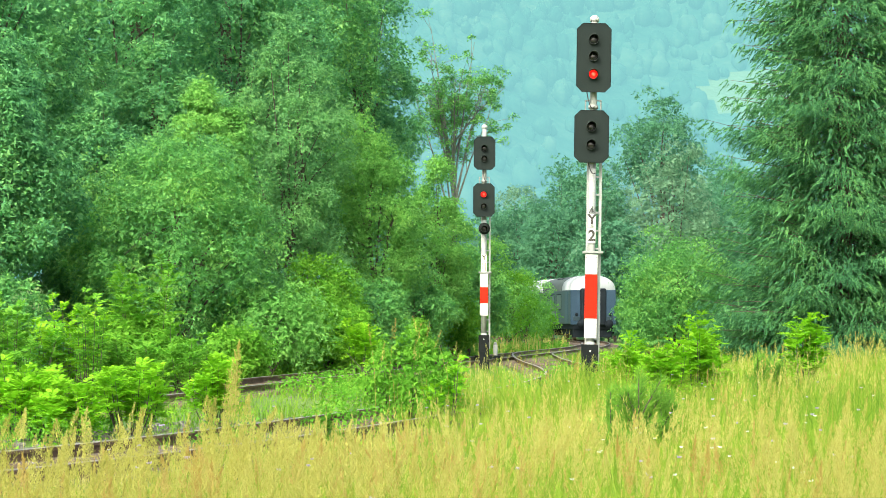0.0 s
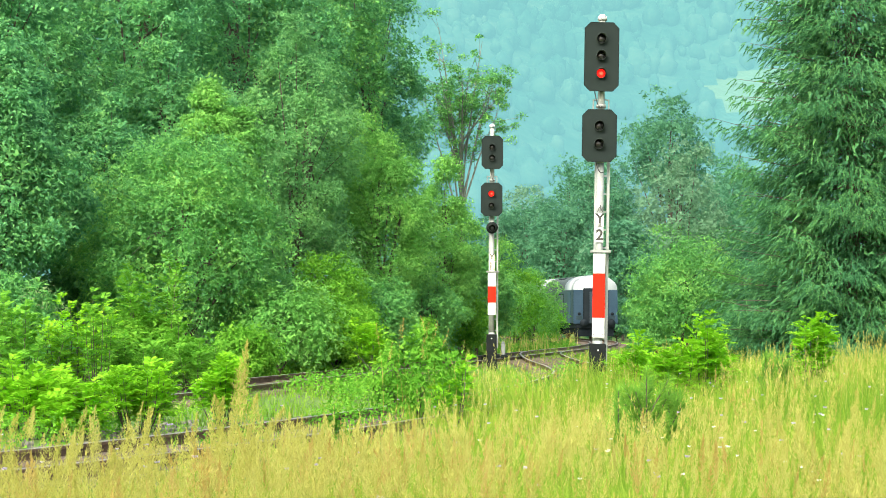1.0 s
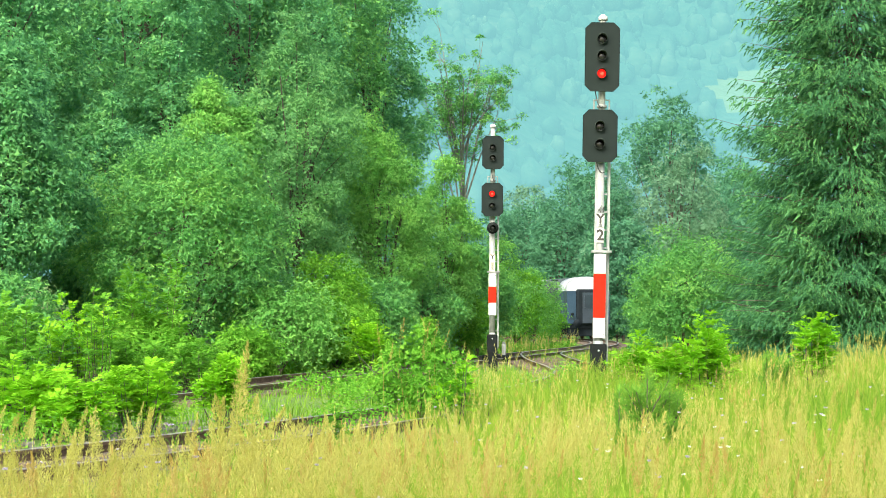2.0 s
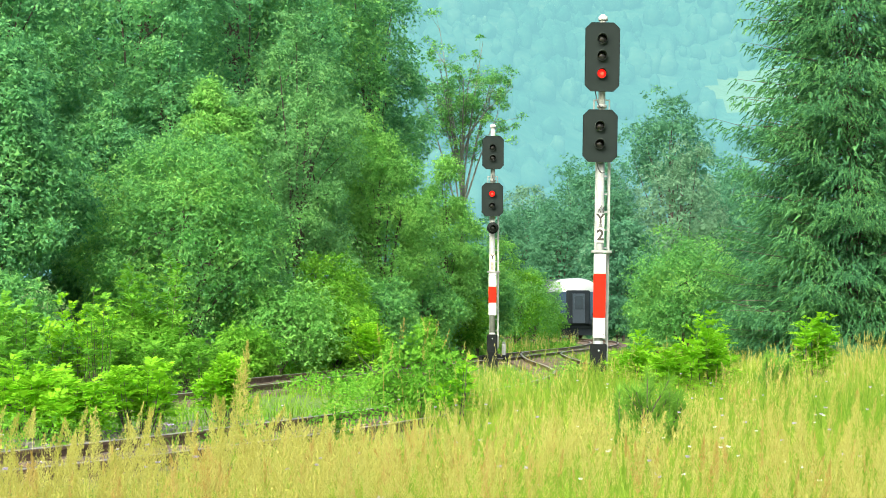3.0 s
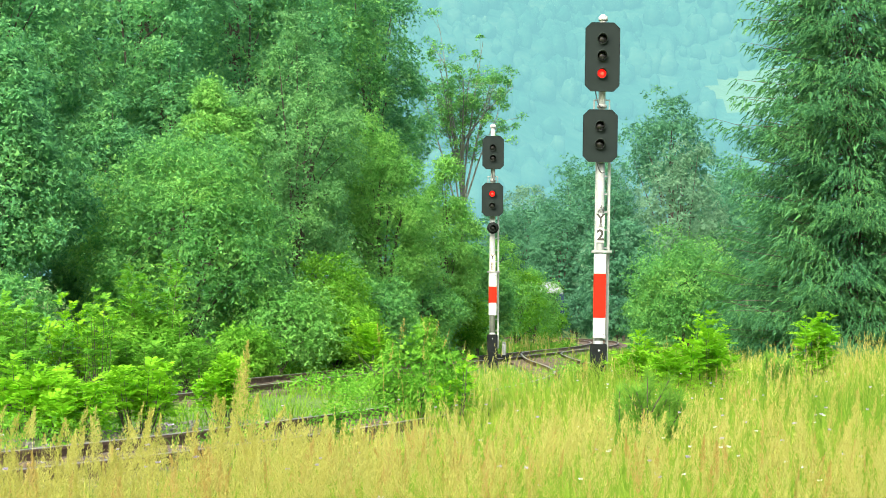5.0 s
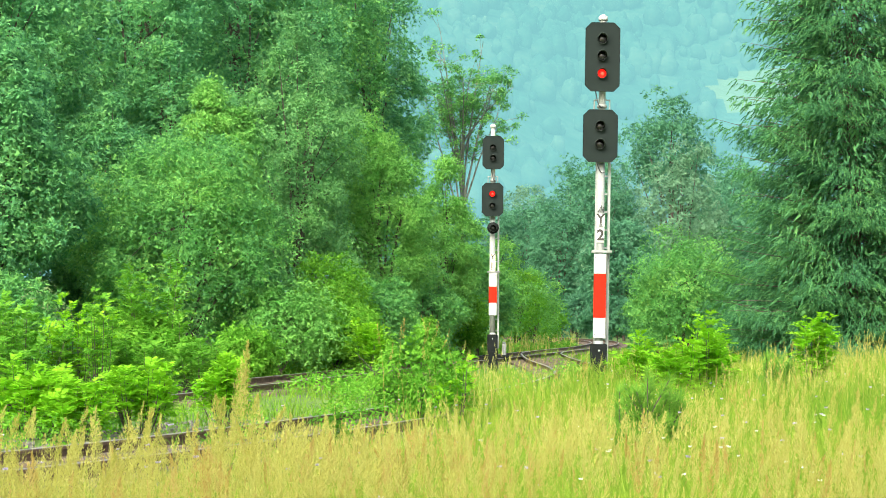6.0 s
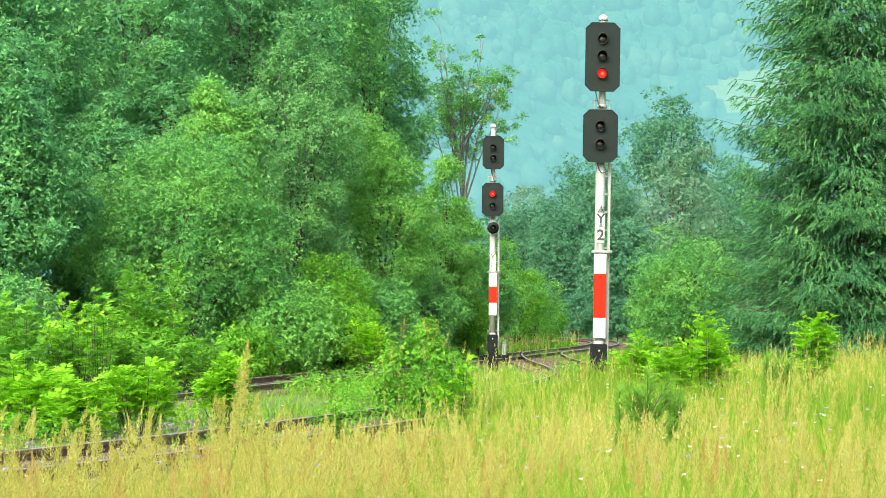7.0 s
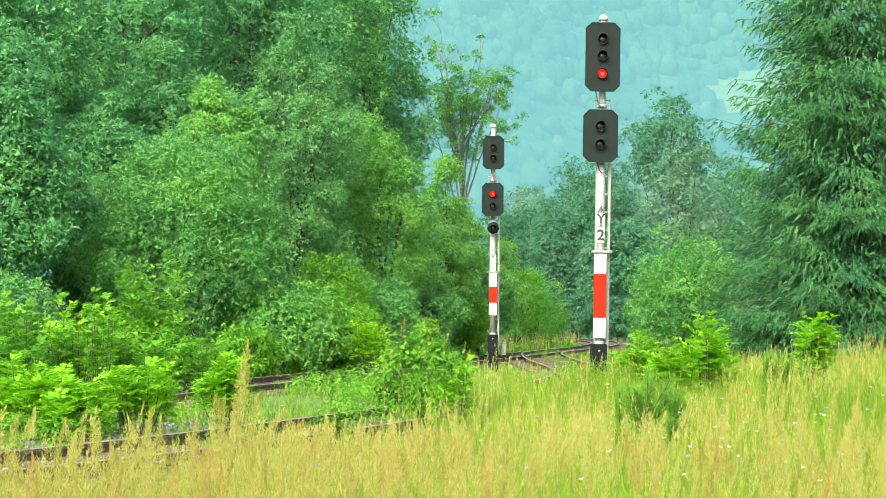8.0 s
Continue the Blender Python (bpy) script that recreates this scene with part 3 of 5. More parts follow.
def build_coach(name, label):
    """A passenger coach, its near end at y = 0, running on towards +y."""
    coach = thing(name, Matrix.Identity(4), label, "railway coach", "coaches of the train")
    L = 24.5
    body = part("body", box(bmesh.new(), -1.42, 1.42, 0.12, L - 0.12, 1.05, 3.14, 0.05), COACH_SIDE, coach, "blue-grey painted coach side")
    # end wall in three panels round the gangway
    for x0, x1 in ((-1.41, -0.8), (0.8, 1.41)):
        part("end_panel", box(bmesh.new(), x0, x1, 0.02, 0.16, 1.0, 3.12, 0.03), COACH_BLUE, coach, "blue end wall panel")
    part("end_header", box(bmesh.new(), -0.8, 0.8, 0.05, 0.16, 3.0, 3.2, 0.02), COACH_DARK, coach)
    part("gangway", box(bmesh.new(), -0.8, 0.8, -0.12, 0.14, 0.95, 3.22, 0.09), COACH_DARK, coach, "black rubber gangway bellows")
    part("gangway_door", box(bmesh.new(), -0.42, 0.42, -0.155, -0.11, 1.05, 3.0, 0.02), COACH_DOOR, coach, "dark blue gangway door")
    # dark box added below the end wall so the underside reads solid dark
    part("end_dark_fill", box(bmesh.new(), -1.2, 1.2, 0.2, 0.7, 0.22, 1.02, 0.03), COACH_DARK, coach)
    part("door_window", box(bmesh.new(), -0.28, 0.28, -0.17, -0.15, 1.95, 2.85, 0.02), COACH_GLASS, coach, "dark window pane")
    for x in (-1.05, 1.05):
        part("tail_lamp", tube(bmesh.new(), (x, -0.05, 1.62), (x, 0.03, 1.62), 0.10, sides=16), COACH_DARK, coach, "unlit tail lamp", True)
        part("end_window", box(bmesh.new(), x - 0.2, x + 0.2, 0.0, 0.03, 1.25, 1.5, 0.02), COACH_SIDE, coach, "pale plate on the end wall")
        buf = part("buffer", tube(bmesh.new(), (x * 0.83, -0.5, 1.05), (x * 0.83, 0.15, 1.05), 0.09, 0.12, 16), COACH_DARK, coach, smooth=True)
        part("buffer_head", tube(bmesh.new(), (x * 0.83, -0.55, 1.05), (x * 0.83, -0.5, 1.05), 0.25, sides=20), COACH_DARK, buf, smooth=True)
    part("roof_end", coach_section(bmesh.new(), 0.05, 0.45, 0.10, 0.0), COACH_WHITE, coach, "white roof end", True)
    part("roof", coach_section(bmesh.new(), 0.45, 2.6), COACH_WHITE, coach, "white roof end section", True)
    part("roof", coach_section(bmesh.new(), 2.6, 9.0), COACH_GREY, coach, "grey weathered roof", True)
    part("roof", coach_section(bmesh.new(), 9.0, 24.45), COACH_WHITE, coach, "pale roof", True)
    part("roof_vent", box(bmesh.new(), -0.95, -0.75, 4.6, 6.4, 3.80, 3.93, 0.02), COACH_DARK, coach, "dark roof vent strip")
    for k in range(9):
        y = 2.9 + k * 2.2
        for sx in (-1.435, 1.405):
            w = part("window", box(bmesh.new(), sx, sx + 0.03, y, y + 1.35, 1.95, 2.85, 0.008), COACH_GLASS, coach, "dark coach window")
            part("window_frame", box(bmesh.new(), sx + 0.004, sx + 0.026, y - 0.06, y + 1.41, 1.89, 2.91, 0.008), COACH_DARK, w)
    for sx in (-1.44, 1.41):
        part("door", box(bmesh.new(), sx, sx + 0.03, 0.75, 1.6, 1.05, 3.0, 0.01), COACH_BLUE, coach, "blue entrance door")
        part("step", box(bmesh.new(), sx - 0.02, sx + 0.05, 0.75, 1.6, 0.45, 0.55, 0.01), COACH_DARK, coach)
    under = box(bmesh.new(), -1.25, 1.25, 0.1, L - 0.1, 0.72, 1.06, 0.03)
    box(under, -1.1, 1.1, 6.5, 17.5, 0.3, 0.75, 0.05)
    part("underframe", under, COACH_DARK, coach)
    for y in (3.4, L - 3.4):
        bogie = part("bogie", box(bmesh.new(), -1.0, 1.0, y - 1.8, y + 1.8, 0.38, 0.70, 0.06), COACH_DARK, coach)
        for dy in (-1.25, 1.25):
            for x in (-0.75, 0.75):
                part("wheel", tube(bmesh.new(), (x - 0.065, y + dy, 0.46), (x + 0.065, y + dy, 0.46), 0.46, sides=24), RAIL_RUST, bogie, smooth=True)
    return coach


tail_coach = build_coach("tail_coach", "blue-grey railway coach with white roof rolling away")
next_coach = build_coach("passenger_coach", "blue-grey railway coach with pale roof, coupled ahead")


# ---- plants ----
def leaf_quads(c, u, v, length, width):
    """Pointed leaves at c along u, broad along v: arrays of verts and faces."""
    n = len(c)
    L, W = np.asarray(length).reshape(-1, 1), np.asarray(width).reshape(-1, 1)
    verts = np.stack([c - u * L * 0.5, c - u * L * 0.05 + v * W * 0.5, c + u * L * 0.5, c - u * L * 0.05 - v * W * 0.5], 1).reshape(-1, 3)
    return verts, np.arange(n * 4).reshape(n, 4)


def leaf_tris(c, u, v, length, width):
    """Small leaves, one pointed triangle each."""
    L, W = np.asarray(length).reshape(-1, 1), np.asarray(width).reshape(-1, 1)
    verts = np.stack([c - u * L * 0.4 - v * W * 0.5, c - u * L * 0.4 + v * W * 0.5, c + u * L * 0.6], 1).reshape(-1, 3)
    return verts, np.arange(len(c) * 3).reshape(-1, 3)


def unit(a):
    return a / np.maximum(np.linalg.norm(a, axis=-1, keepdims=True), 1e-9)


def sprays(rng, lobes, aim, radii, per, leaves, size, reach, hang=0.0):
    """Leaves in flat tilted sprays over the outer and upper sides of rounded boughs, with gaps between the sprays."""
    k = np.repeat(np.arange(len(lobes)), per)
    d = unit(rng.normal(0, 1, (len(k), 3)) + aim[k] * 0.75 + np.array([0, 0, 0.45]))
    c = lobes[k] + d * (radii[k] * rng.uniform(0.35, 1.0, len(k)) ** 0.6 * rng.choice([1.0, 1.0, 1.0, 1.3], len(k)))[:, None]
    tilt = unit(d * 0.7 + np.array([0, 0, 0.6]) + rng.normal(0, 0.45, (len(k), 3)))
    r = reach * rng.uniform(0.5, 1.5, len(k))
    q = np.repeat(np.arange(len(k)), leaves)
    a = unit(np.cross(tilt[q], rng.normal(0, 1, (len(q), 3))))
    out = np.sqrt(rng.uniform(0.02, 1, len(q)))
    p = c[q] + a * (r[q] * out)[:, None]
    p[:, 2] -= (0.35 + hang) * r[q] * out ** 2
    p += rng.normal(0, 0.22, p.shape) * r[q][:, None]
    nrm = unit(tilt[q] + a * 0.3 * out[:, None] + rng.normal(0, 0.55, (len(q), 3)))
    u = unit(a + np.array([0, 0, -0.25 - hang]) + rng.normal(0, 0.4, (len(q), 3)))
    v = unit(np.cross(nrm, u))
    s = size * rng.uniform(0.65, 1.35, len(q))
    return leaf_tris(p, u, v, s * 1.1, s * rng.uniform(0.45, 0.75, len(q)))


def leaf_cloud(rng, blobs, radii, per, size, flat=0.7):
    """Loose leaves round the ends of thin twigs."""
    k = np.repeat(np.arange(len(blobs)), per)
    d = unit(rng.normal(0, 1, (len(k), 3)) + np.array([0, 0, 0.6]))
    c = blobs[k] + d * (radii[k] * rng.uniform(0.3, 1.08, len(k)))[:, None] * np.array([1, 1, flat])
    nrm = unit(d * 0.5 + np.array([0, 0, 0.7]) + rng.normal(0, 0.5, (len(k), 3)))
    u = unit(np.cross(nrm, rng.normal(0, 1, (len(k), 3))) + np.array([0, 0, -0.3]))
    s = size * rng.uniform(0.6, 1.35, len(k))
    return leaf_tris(c, u, unit(np.cross(nrm, u)), s, s * rng.uniform(0.55, 0.9, len(k)))


def limbs(bm, rng, base, tips, r0, trunk_top):
    """A tapered trunk, slightly crooked, with limbs to some of the boughs."""
    pts = [base]
    for k in range(1, 6):
        t = k / 5
        pts.append(base.lerp(trunk_top, t) + Vector((rng.normal(0, 0.12), rng.normal(0, 0.12), 0)) * (t < 1))
    for k in range(5):
        tube(bm, pts[k], pts[k + 1], r0 * (1 - 0.17 * k), r0 * (1 - 0.17 * (k + 1)), 9, caps=False)
    for tip in tips:
        k = 1 + int(rng.randint(0, 4))
        a = pts[k]
        mid = a.lerp(tip, 0.5) + Vector((0, 0, 0.12 * (tip - a).length))
        r = r0 * (0.45 - 0.06 * k)
        tube(bm, a, mid, r, r * 0.6, 6, caps=False)
        tube(bm, mid, tip, r * 0.6, r * 0.15, 6, caps=False)


def tree(name, x, y, height, radius, low, mat, label, seed, lobes=46, per=34, leaves=18, size=0.13, bark=None, hang=0.0, category="tree", group="", trunk_r=None, lobe=0.34, reach=None, point=0.35, inner=3600):
    """A broadleaf tree or bush: rounded boughs set unevenly over the crown, each covered with sprays of leaves."""
    rng = np.random.RandomState(seed)
    z0 = float(ground_z(x, y))
    t = thing(name, pose(x, y, z0 - 0.08), label, category, group)
    mid, half = (height + low) / 2, (height - low) / 2
    k = np.arange(lobes) + 0.5
    lift = 1 - 1.82 * k / lobes
    turn = k * 2.39996 + rng.uniform(0, 6.28)
    flat = np.sqrt(np.maximum(0, 1 - lift ** 2))
    d = unit(np.stack([np.cos(turn) * flat, np.sin(turn) * flat, lift], -1) + rng.normal(0, 0.16, (lobes, 3)))
    r_lobe = lobe * radius * rng.uniform(0.5, 1.35, lobes)
    swell = 0.86 + 0.20 * np.sin(d[:, 0] * 4 + seed) * np.cos(d[:, 2] * 5 + seed * 2) + rng.uniform(-0.2, 0.14, lobes)
    size_xy = np.maximum(radius - r_lobe * 0.8, radius * 0.35)
    blobs = d * swell[:, None] * np.stack([size_xy, size_xy, np.maximum(half - r_lobe * 0.7, half * 0.5)], -1)
    taper = 1.0 - point * np.clip(blobs[:, 2] / half, 0, 1) ** 1.6
    blobs[:, 0] *= taper
    blobs[:, 1] *= taper
    blobs[:, 2] += mid
    v, f = sprays(rng, blobs, d, r_lobe, per, leaves, size, reach or 0.20 * float(np.mean(r_lobe)) + 0.05, hang)
    v[:, 2] = np.maximum(v[:, 2], 0.02)
    cloud("crown", v, f, mat, t)
    n = int(inner)
    dd = unit(rng.normal(0, 1, (n, 3)))
    c = dd * rng.uniform(0.40, 0.76, (n, 1)) * np.array([radius, radius, half])
    c[:, :2] *= (1.0 - point * np.clip(c[:, 2] / half, 0, 1) ** 1.6)[:, None]
    c[:, 2] += mid
    nrm = unit(dd * 0.6 + np.array([0, 0, 0.5]) + rng.normal(0, 0.6, (n, 3)))
    u = unit(np.cross(nrm, rng.normal(0, 1, (n, 3))))
    s = (size * 1.2 + 0.006 * radius) * rng.uniform(0.7, 1.3, n)
    v, f = leaf_tris(c, u, unit(np.cross(nrm, u)), s, s * 0.7)
    v[:, 2] = np.maximum(v[:, 2], 0.02)
    cloud("inner_leaves", v, f, mat, t)
    bm = bmesh.new()
    r = trunk_r or 0.011 * height + 0.02
    tips = [Vector(b) for b in blobs[rng.permutation(lobes)[:min(24, lobes)]]]
    limbs(bm, rng, Vector((0, 0, -0.2)), tips, r, Vector((rng.normal(0, 0.2), rng.normal(0, 0.2), mid + half * 0.55)))
    part("trunk", bm, bark or BARK, t, smooth=True)
    return t


def frond_cloud(rng, roots, dirs, lengths, leaflet, pairs=9):
    """Feathered leaves: arching stalks with leaflets in pairs."""
    cs, us, vs, ls = [], [], [], []
    for k in range(pairs):
        t = (k + 1.5) / (pairs + 1)
        out = dirs * np.array([1, 1, 0])
        p = roots + dirs * (lengths * t)[:, None] + np.array([0, 0, -0.38]) * (lengths * t * t)[:, None]
        fwd = unit(dirs + np.array([0, 0, -0.76]) * t)
        side = unit(np.cross(fwd, np.array([0, 0, 1.0])))
        up = unit(np.cross(side, fwd))
        sz = leaflet * (0.65 + 0.6 * math.sin(math.pi * min(t * 1.05, 1)))
        for s in (-1, 1):
            u = unit(side * s + fwd * 0.45 + up * rng.normal(0.05, 0.25, (len(roots), 1)))
            cs.append(p + u * sz * 0.5)
            us.append(u)
            vs.append(unit(np.cross(up + rng.normal(0, 0.2, up.shape), u)))
            ls.append(np.full(len(roots), sz) * rng.uniform(0.85, 1.15, len(roots)))
    c, u, v, l = (np.concatenate(q) for q in (cs, us, vs, ls))
    return leaf_quads(c, u, v, l, l * 0.42)


def feathered_shrub(name, x, y, height, radius, stems, fronds, mat, label, seed, leaflet=0.075, length=0.42, group="", category="shrub", pairs=9):
    """A sapling with several stems and whorls of feathered leaves."""
    rng = np.random.RandomState(seed)
    t = thing(name, pose(x, y, float(ground_z(x, y)) - 0.05), label, category, group)
    roots, dirs, lens_ = [], [], []
    for s in range(stems):
        bm = bmesh.new()
        a = rng.uniform(0, 6.28)
        rr = radius * math.sqrt(rng.uniform(0, 1)) * 0.75
        top = Vector((rr * math.cos(a), rr * math.sin(a), height * rng.uniform(0.6, 1.0) * (1 - 0.35 * (rr / max(radius, 0.01)) ** 2)))
        foot = Vector((top.x * 0.35, top.y * 0.35, 0))
        mid = foot.lerp(top, 0.5) + Vector((top.x * 0.1, top.y * 0.1, 0))
        tube(bm, foot, mid, 0.007 + 0.003 * height, 0.006, 6, False)
        tube(bm, mid, top, 0.006, 0.002, 6, False)
        part("stem", bm, BARK, t)
        for k in range(fronds):
            f = 0.3 + 0.7 * ((k + rng.uniform(0, 1)) / fronds) ** 0.8
            p = foot.lerp(mid, f * 2) if f < 0.5 else mid.lerp(top, f * 2 - 1)
            b = k * 2.4 + rng.uniform(-0.4, 0.4)
            rise = 0.05 + 0.9 * f + rng.uniform(-0.2, 0.5)
            roots.append(p)
            dirs.append((math.cos(b), math.sin(b), rise))
            lens_.append(length * rng.uniform(0.7, 1.2) * (1.15 - 0.45 * f))
    v, f = frond_cloud(rng, np.array(roots), unit(np.array(dirs)), np.array(lens_), leaflet, pairs)
    v[:, 2] = np.maximum(v[:, 2], 0.02)
    cloud("leaves", v, f, mat, t)
    return t


def spruce(x, y, height, radius, label, seed, branches=620, low=0.7, mat=None, fine=1.0):
    """A tall spruce: drooping branches with upturned ends, hung with fingers of needles."""
    rng = np.random.RandomState(seed)
    t = thing("spruce_tree", pose(x, y, float(ground_z(x, y)) - 0.1), label, "spruce tree")
    bm = bmesh.new()
    tube(bm, (0, 0, -0.2), (0, 0, height * 0.6), 0.24, 0.12, 12, False)
    tube(bm, (0, 0, height * 0.6), (0, 0, height), 0.12, 0.015, 10, False)
    part("trunk", bm, BARK, t, smooth=True)
    wood = bmesh.new()
    A, D, S = [], [], []
    for b in range(branches):
        z = low + (height - low) * ((b + rng.uniform(0, 1)) / branches) ** 1.55
        a = b * 2.39996 + rng.uniform(-0.5, 0.5)
        R = radius * (1 - z / height) ** 0.62 * rng.uniform(0.62, 1.12)
        o = np.array([math.cos(a), math.sin(a), 0.0])
        side = np.array([-o[1], o[0], 0.0])
        n = max(5, int(R * 4.4 * fine))
        tt = (np.arange(n) + 0.9) / n
        fall = rng.uniform(0.15, 0.45)
        line = o[None] * (R * tt)[:, None]
        line[:, 2] = np.maximum(0.35, z - fall * R * tt ** 1.2 + 0.26 * R * tt ** 4)
        tube(wood, (0, 0, z), tuple(line[n // 2]), 0.022, 0.012, 4, False)
        tube(wood, tuple(line[n // 2]), tuple(line[-1]), 0.012, 0.004, 4, False)
        for i in range(n):
            if tt[i] < 0.22:
                continue
            wide = 0.16 + 0.34 * R * (1.06 - tt[i])
            m = max(3, int(wide * 2 / 0.10 * fine))
            q = np.linspace(-1, 1, m) + rng.normal(0, 0.12, m)
            p = line[i][None] + side[None] * (wide * q)[:, None] + o[None] * (0.22 * wide * (1 - np.abs(q)))[:, None] + rng.normal(0, 0.05, (m, 3))
            p[:, 2] -= 0.38 * wide * np.abs(q) ** 1.4
            A.append(p)
            D.append(unit(o[None] * 0.75 + side[None] * (0.8 * q)[:, None] + np.array([0, 0, -1.0]) * rng.uniform(0.0, 0.95, (m, 1)) + rng.normal(0, 0.22, (m, 3))))
            S.append(rng.uniform(0.14, 0.30, m))
    tagged(part("branch_wood", wood, BARK, t), kind="stuff")
    A, D, S = np.concatenate(A), np.concatenate(D), np.concatenate(S)
    per = 9
    k = np.repeat(np.arange(len(A)), per)
    g = np.tile((np.arange(per) + 0.5) / per, len(A))
    bend = np.array([0, 0, -0.35])
    c = A[k] + D[k] * (S[k] * g)[:, None] + bend * (S[k] * g * g)[:, None]
    across = unit(np.cross(D[k], rng.normal(0, 1, (len(k), 3))))
    u = unit(D[k] + bend * g[:, None] + across * 0.42)
    v, f = leaf_tris(c, u, unit(np.cross(u, rng.normal(0, 1, (len(k), 3)) + np.array([0, 0, 0.8]))), rng.uniform(0.07, 0.12, len(k)), rng.uniform(0.036, 0.056, len(k)) * (1.15 - 0.6 * g))
    v[:, 2] = np.maximum(v[:, 2], 0.05)
    cloud("needles", v, f, mat or NEEDLES, t)
    n = 16000
    zz = low + (height - low) * rng.uniform(0, 1, n) ** 1.3
    a, out = rng.uniform(0, 6.28, n), radius * (1 - zz / height) ** 0.62 * rng.uniform(0.25, 0.8, n)
    c = np.stack([np.cos(a) * out, np.sin(a) * out, zz - 0.3 * out], -1)
    u = unit(np.stack([np.cos(a), np.sin(a), np.full(n, -0.8)], -1) + rng.normal(0, 0.4, (n, 3)))
    v, f = leaf_tris(c, u, unit(np.cross(u, rng.normal(0, 1, (n, 3)))), rng.uniform(0.2, 0.36, n), rng.uniform(0.06, 0.10, n))
    v[:, 2] = np.maximum(v[:, 2], 0.05)
    cloud("inner_needles", v, f, mat or NEEDLES, t)
    return t


def pine_sapling(x, y, height, radius, seed):
    """A young pine: candles of long needles on a few upright shoots."""
    rng = np.random.RandomState(seed)
    t = thing("pine_sapling", pose(x, y, float(ground_z(x, y)) - 0.04), "young bright green pine standing in tall grass", "pine sapling", "pine saplings in the meadow")
    bm = bmesh.new()
    C, U, V, LL = [], [], [], []
    for s in range(14):
        a = rng.uniform(0, 6.28)
        z = height * rng.uniform(0.1, 0.6) if s else 0
        foot = Vector((0, 0, z))
        top = Vector((radius * 0.7 * math.cos(a), radius * 0.7 * math.sin(a), z + height * rng.uniform(0.25, 0.4))) if s else Vector((0, 0, height))
        tube(bm, foot, top, 0.012, 0.005, 6, False)
        n = 200 if s else 380
        tt = rng.uniform(0.15, 1.0, n)
        p = np.array(foot)[None] + (np.array(top) - np.array(foot))[None] * tt[:, None]
        axis = unit((np.array(top) - np.array(foot))[None])
        u = unit(axis * 0.9 + rng.normal(0, 0.55, (n, 3)))
        l = rng.uniform(0.09, 0.15, n)
        C.append(p + u * l[:, None] * 0.5)
        U.append(u)
        V.append(unit(np.cross(u, rng.normal(0, 1, (n, 3)))))
        LL.append(l)
    part("stem", bm, BARK, t)
    l = np.concatenate(LL)
    v, f = leaf_quads(np.concatenate(C), np.concatenate(U), np.concatenate(V), l, np.full(len(l), 0.007))
    cloud("needles", v, f, PINE, t)
    return t


# woods on the slope beyond the far track: tall trees at the back
WOODS = "trees at the edge of the wood"
for x, y, h, r, lo, mat, kind, seed in (
        (-12.6, 49.0, 13.5, 3.4, 1.5, LEAF_DEEP, "tall dark green alder at the edge of the wood", 11),
        (-15.5, 56.0, 17.0, 4.0, 2.0, LEAF_DEEP, "tall dark green alder at the edge of the wood", 12),
        (-9.6, 57.0, 16.0, 3.8, 2.0, LEAF_DEEP, "tall dark green alder at the edge of the wood", 13),
        (-7.0, 62.0, 18.0, 3.6, 2.0, LEAF_DEEP, "tall leafy ash rising behind lower trees", 14),
        (-4.9, 67.0, 19.0, 3.2, 1.5, LEAF_MID, "tall leafy ash rising behind lower trees", 15),
        (-3.0, 73.0, 18.5, 2.7, 1.0, LEAF_DEEP, "tall dark green alder at the edge of the wood", 16)):
    tree("alder_tree", x, y, h, r, lo, mat, kind, seed, lobes=70, per=56, leaves=10, size=0.115, group=WOODS, lobe=0.34, reach=0.24, inner=6500)

# the dense wood behind
for k, (x, y) in enumerate(((-21.0, 62.0), (-17.5, 70.0), (-13.5, 66.0), (-12.0, 78.0), (-8.5, 74.0), (-6.5, 82.0), (-6.5, 92.0), (-4.6, 86.0), (-25.0, 75.0), (-16.0, 45.5), (-14.0, 40.0), (-10.5, 64.5), (-7.8, 68.0))):
    tree("wood_tree", x, y, 20.0 if y > 60 else 11.0, 4.0 if y > 60 else 3.0, 0.1, LEAF_DEEP, "dark green tree deep in the wood", 300 + k, lobes=50, per=18, leaves=7, size=0.24, group="trees deep in the wood", reach=0.4, inner=3000)

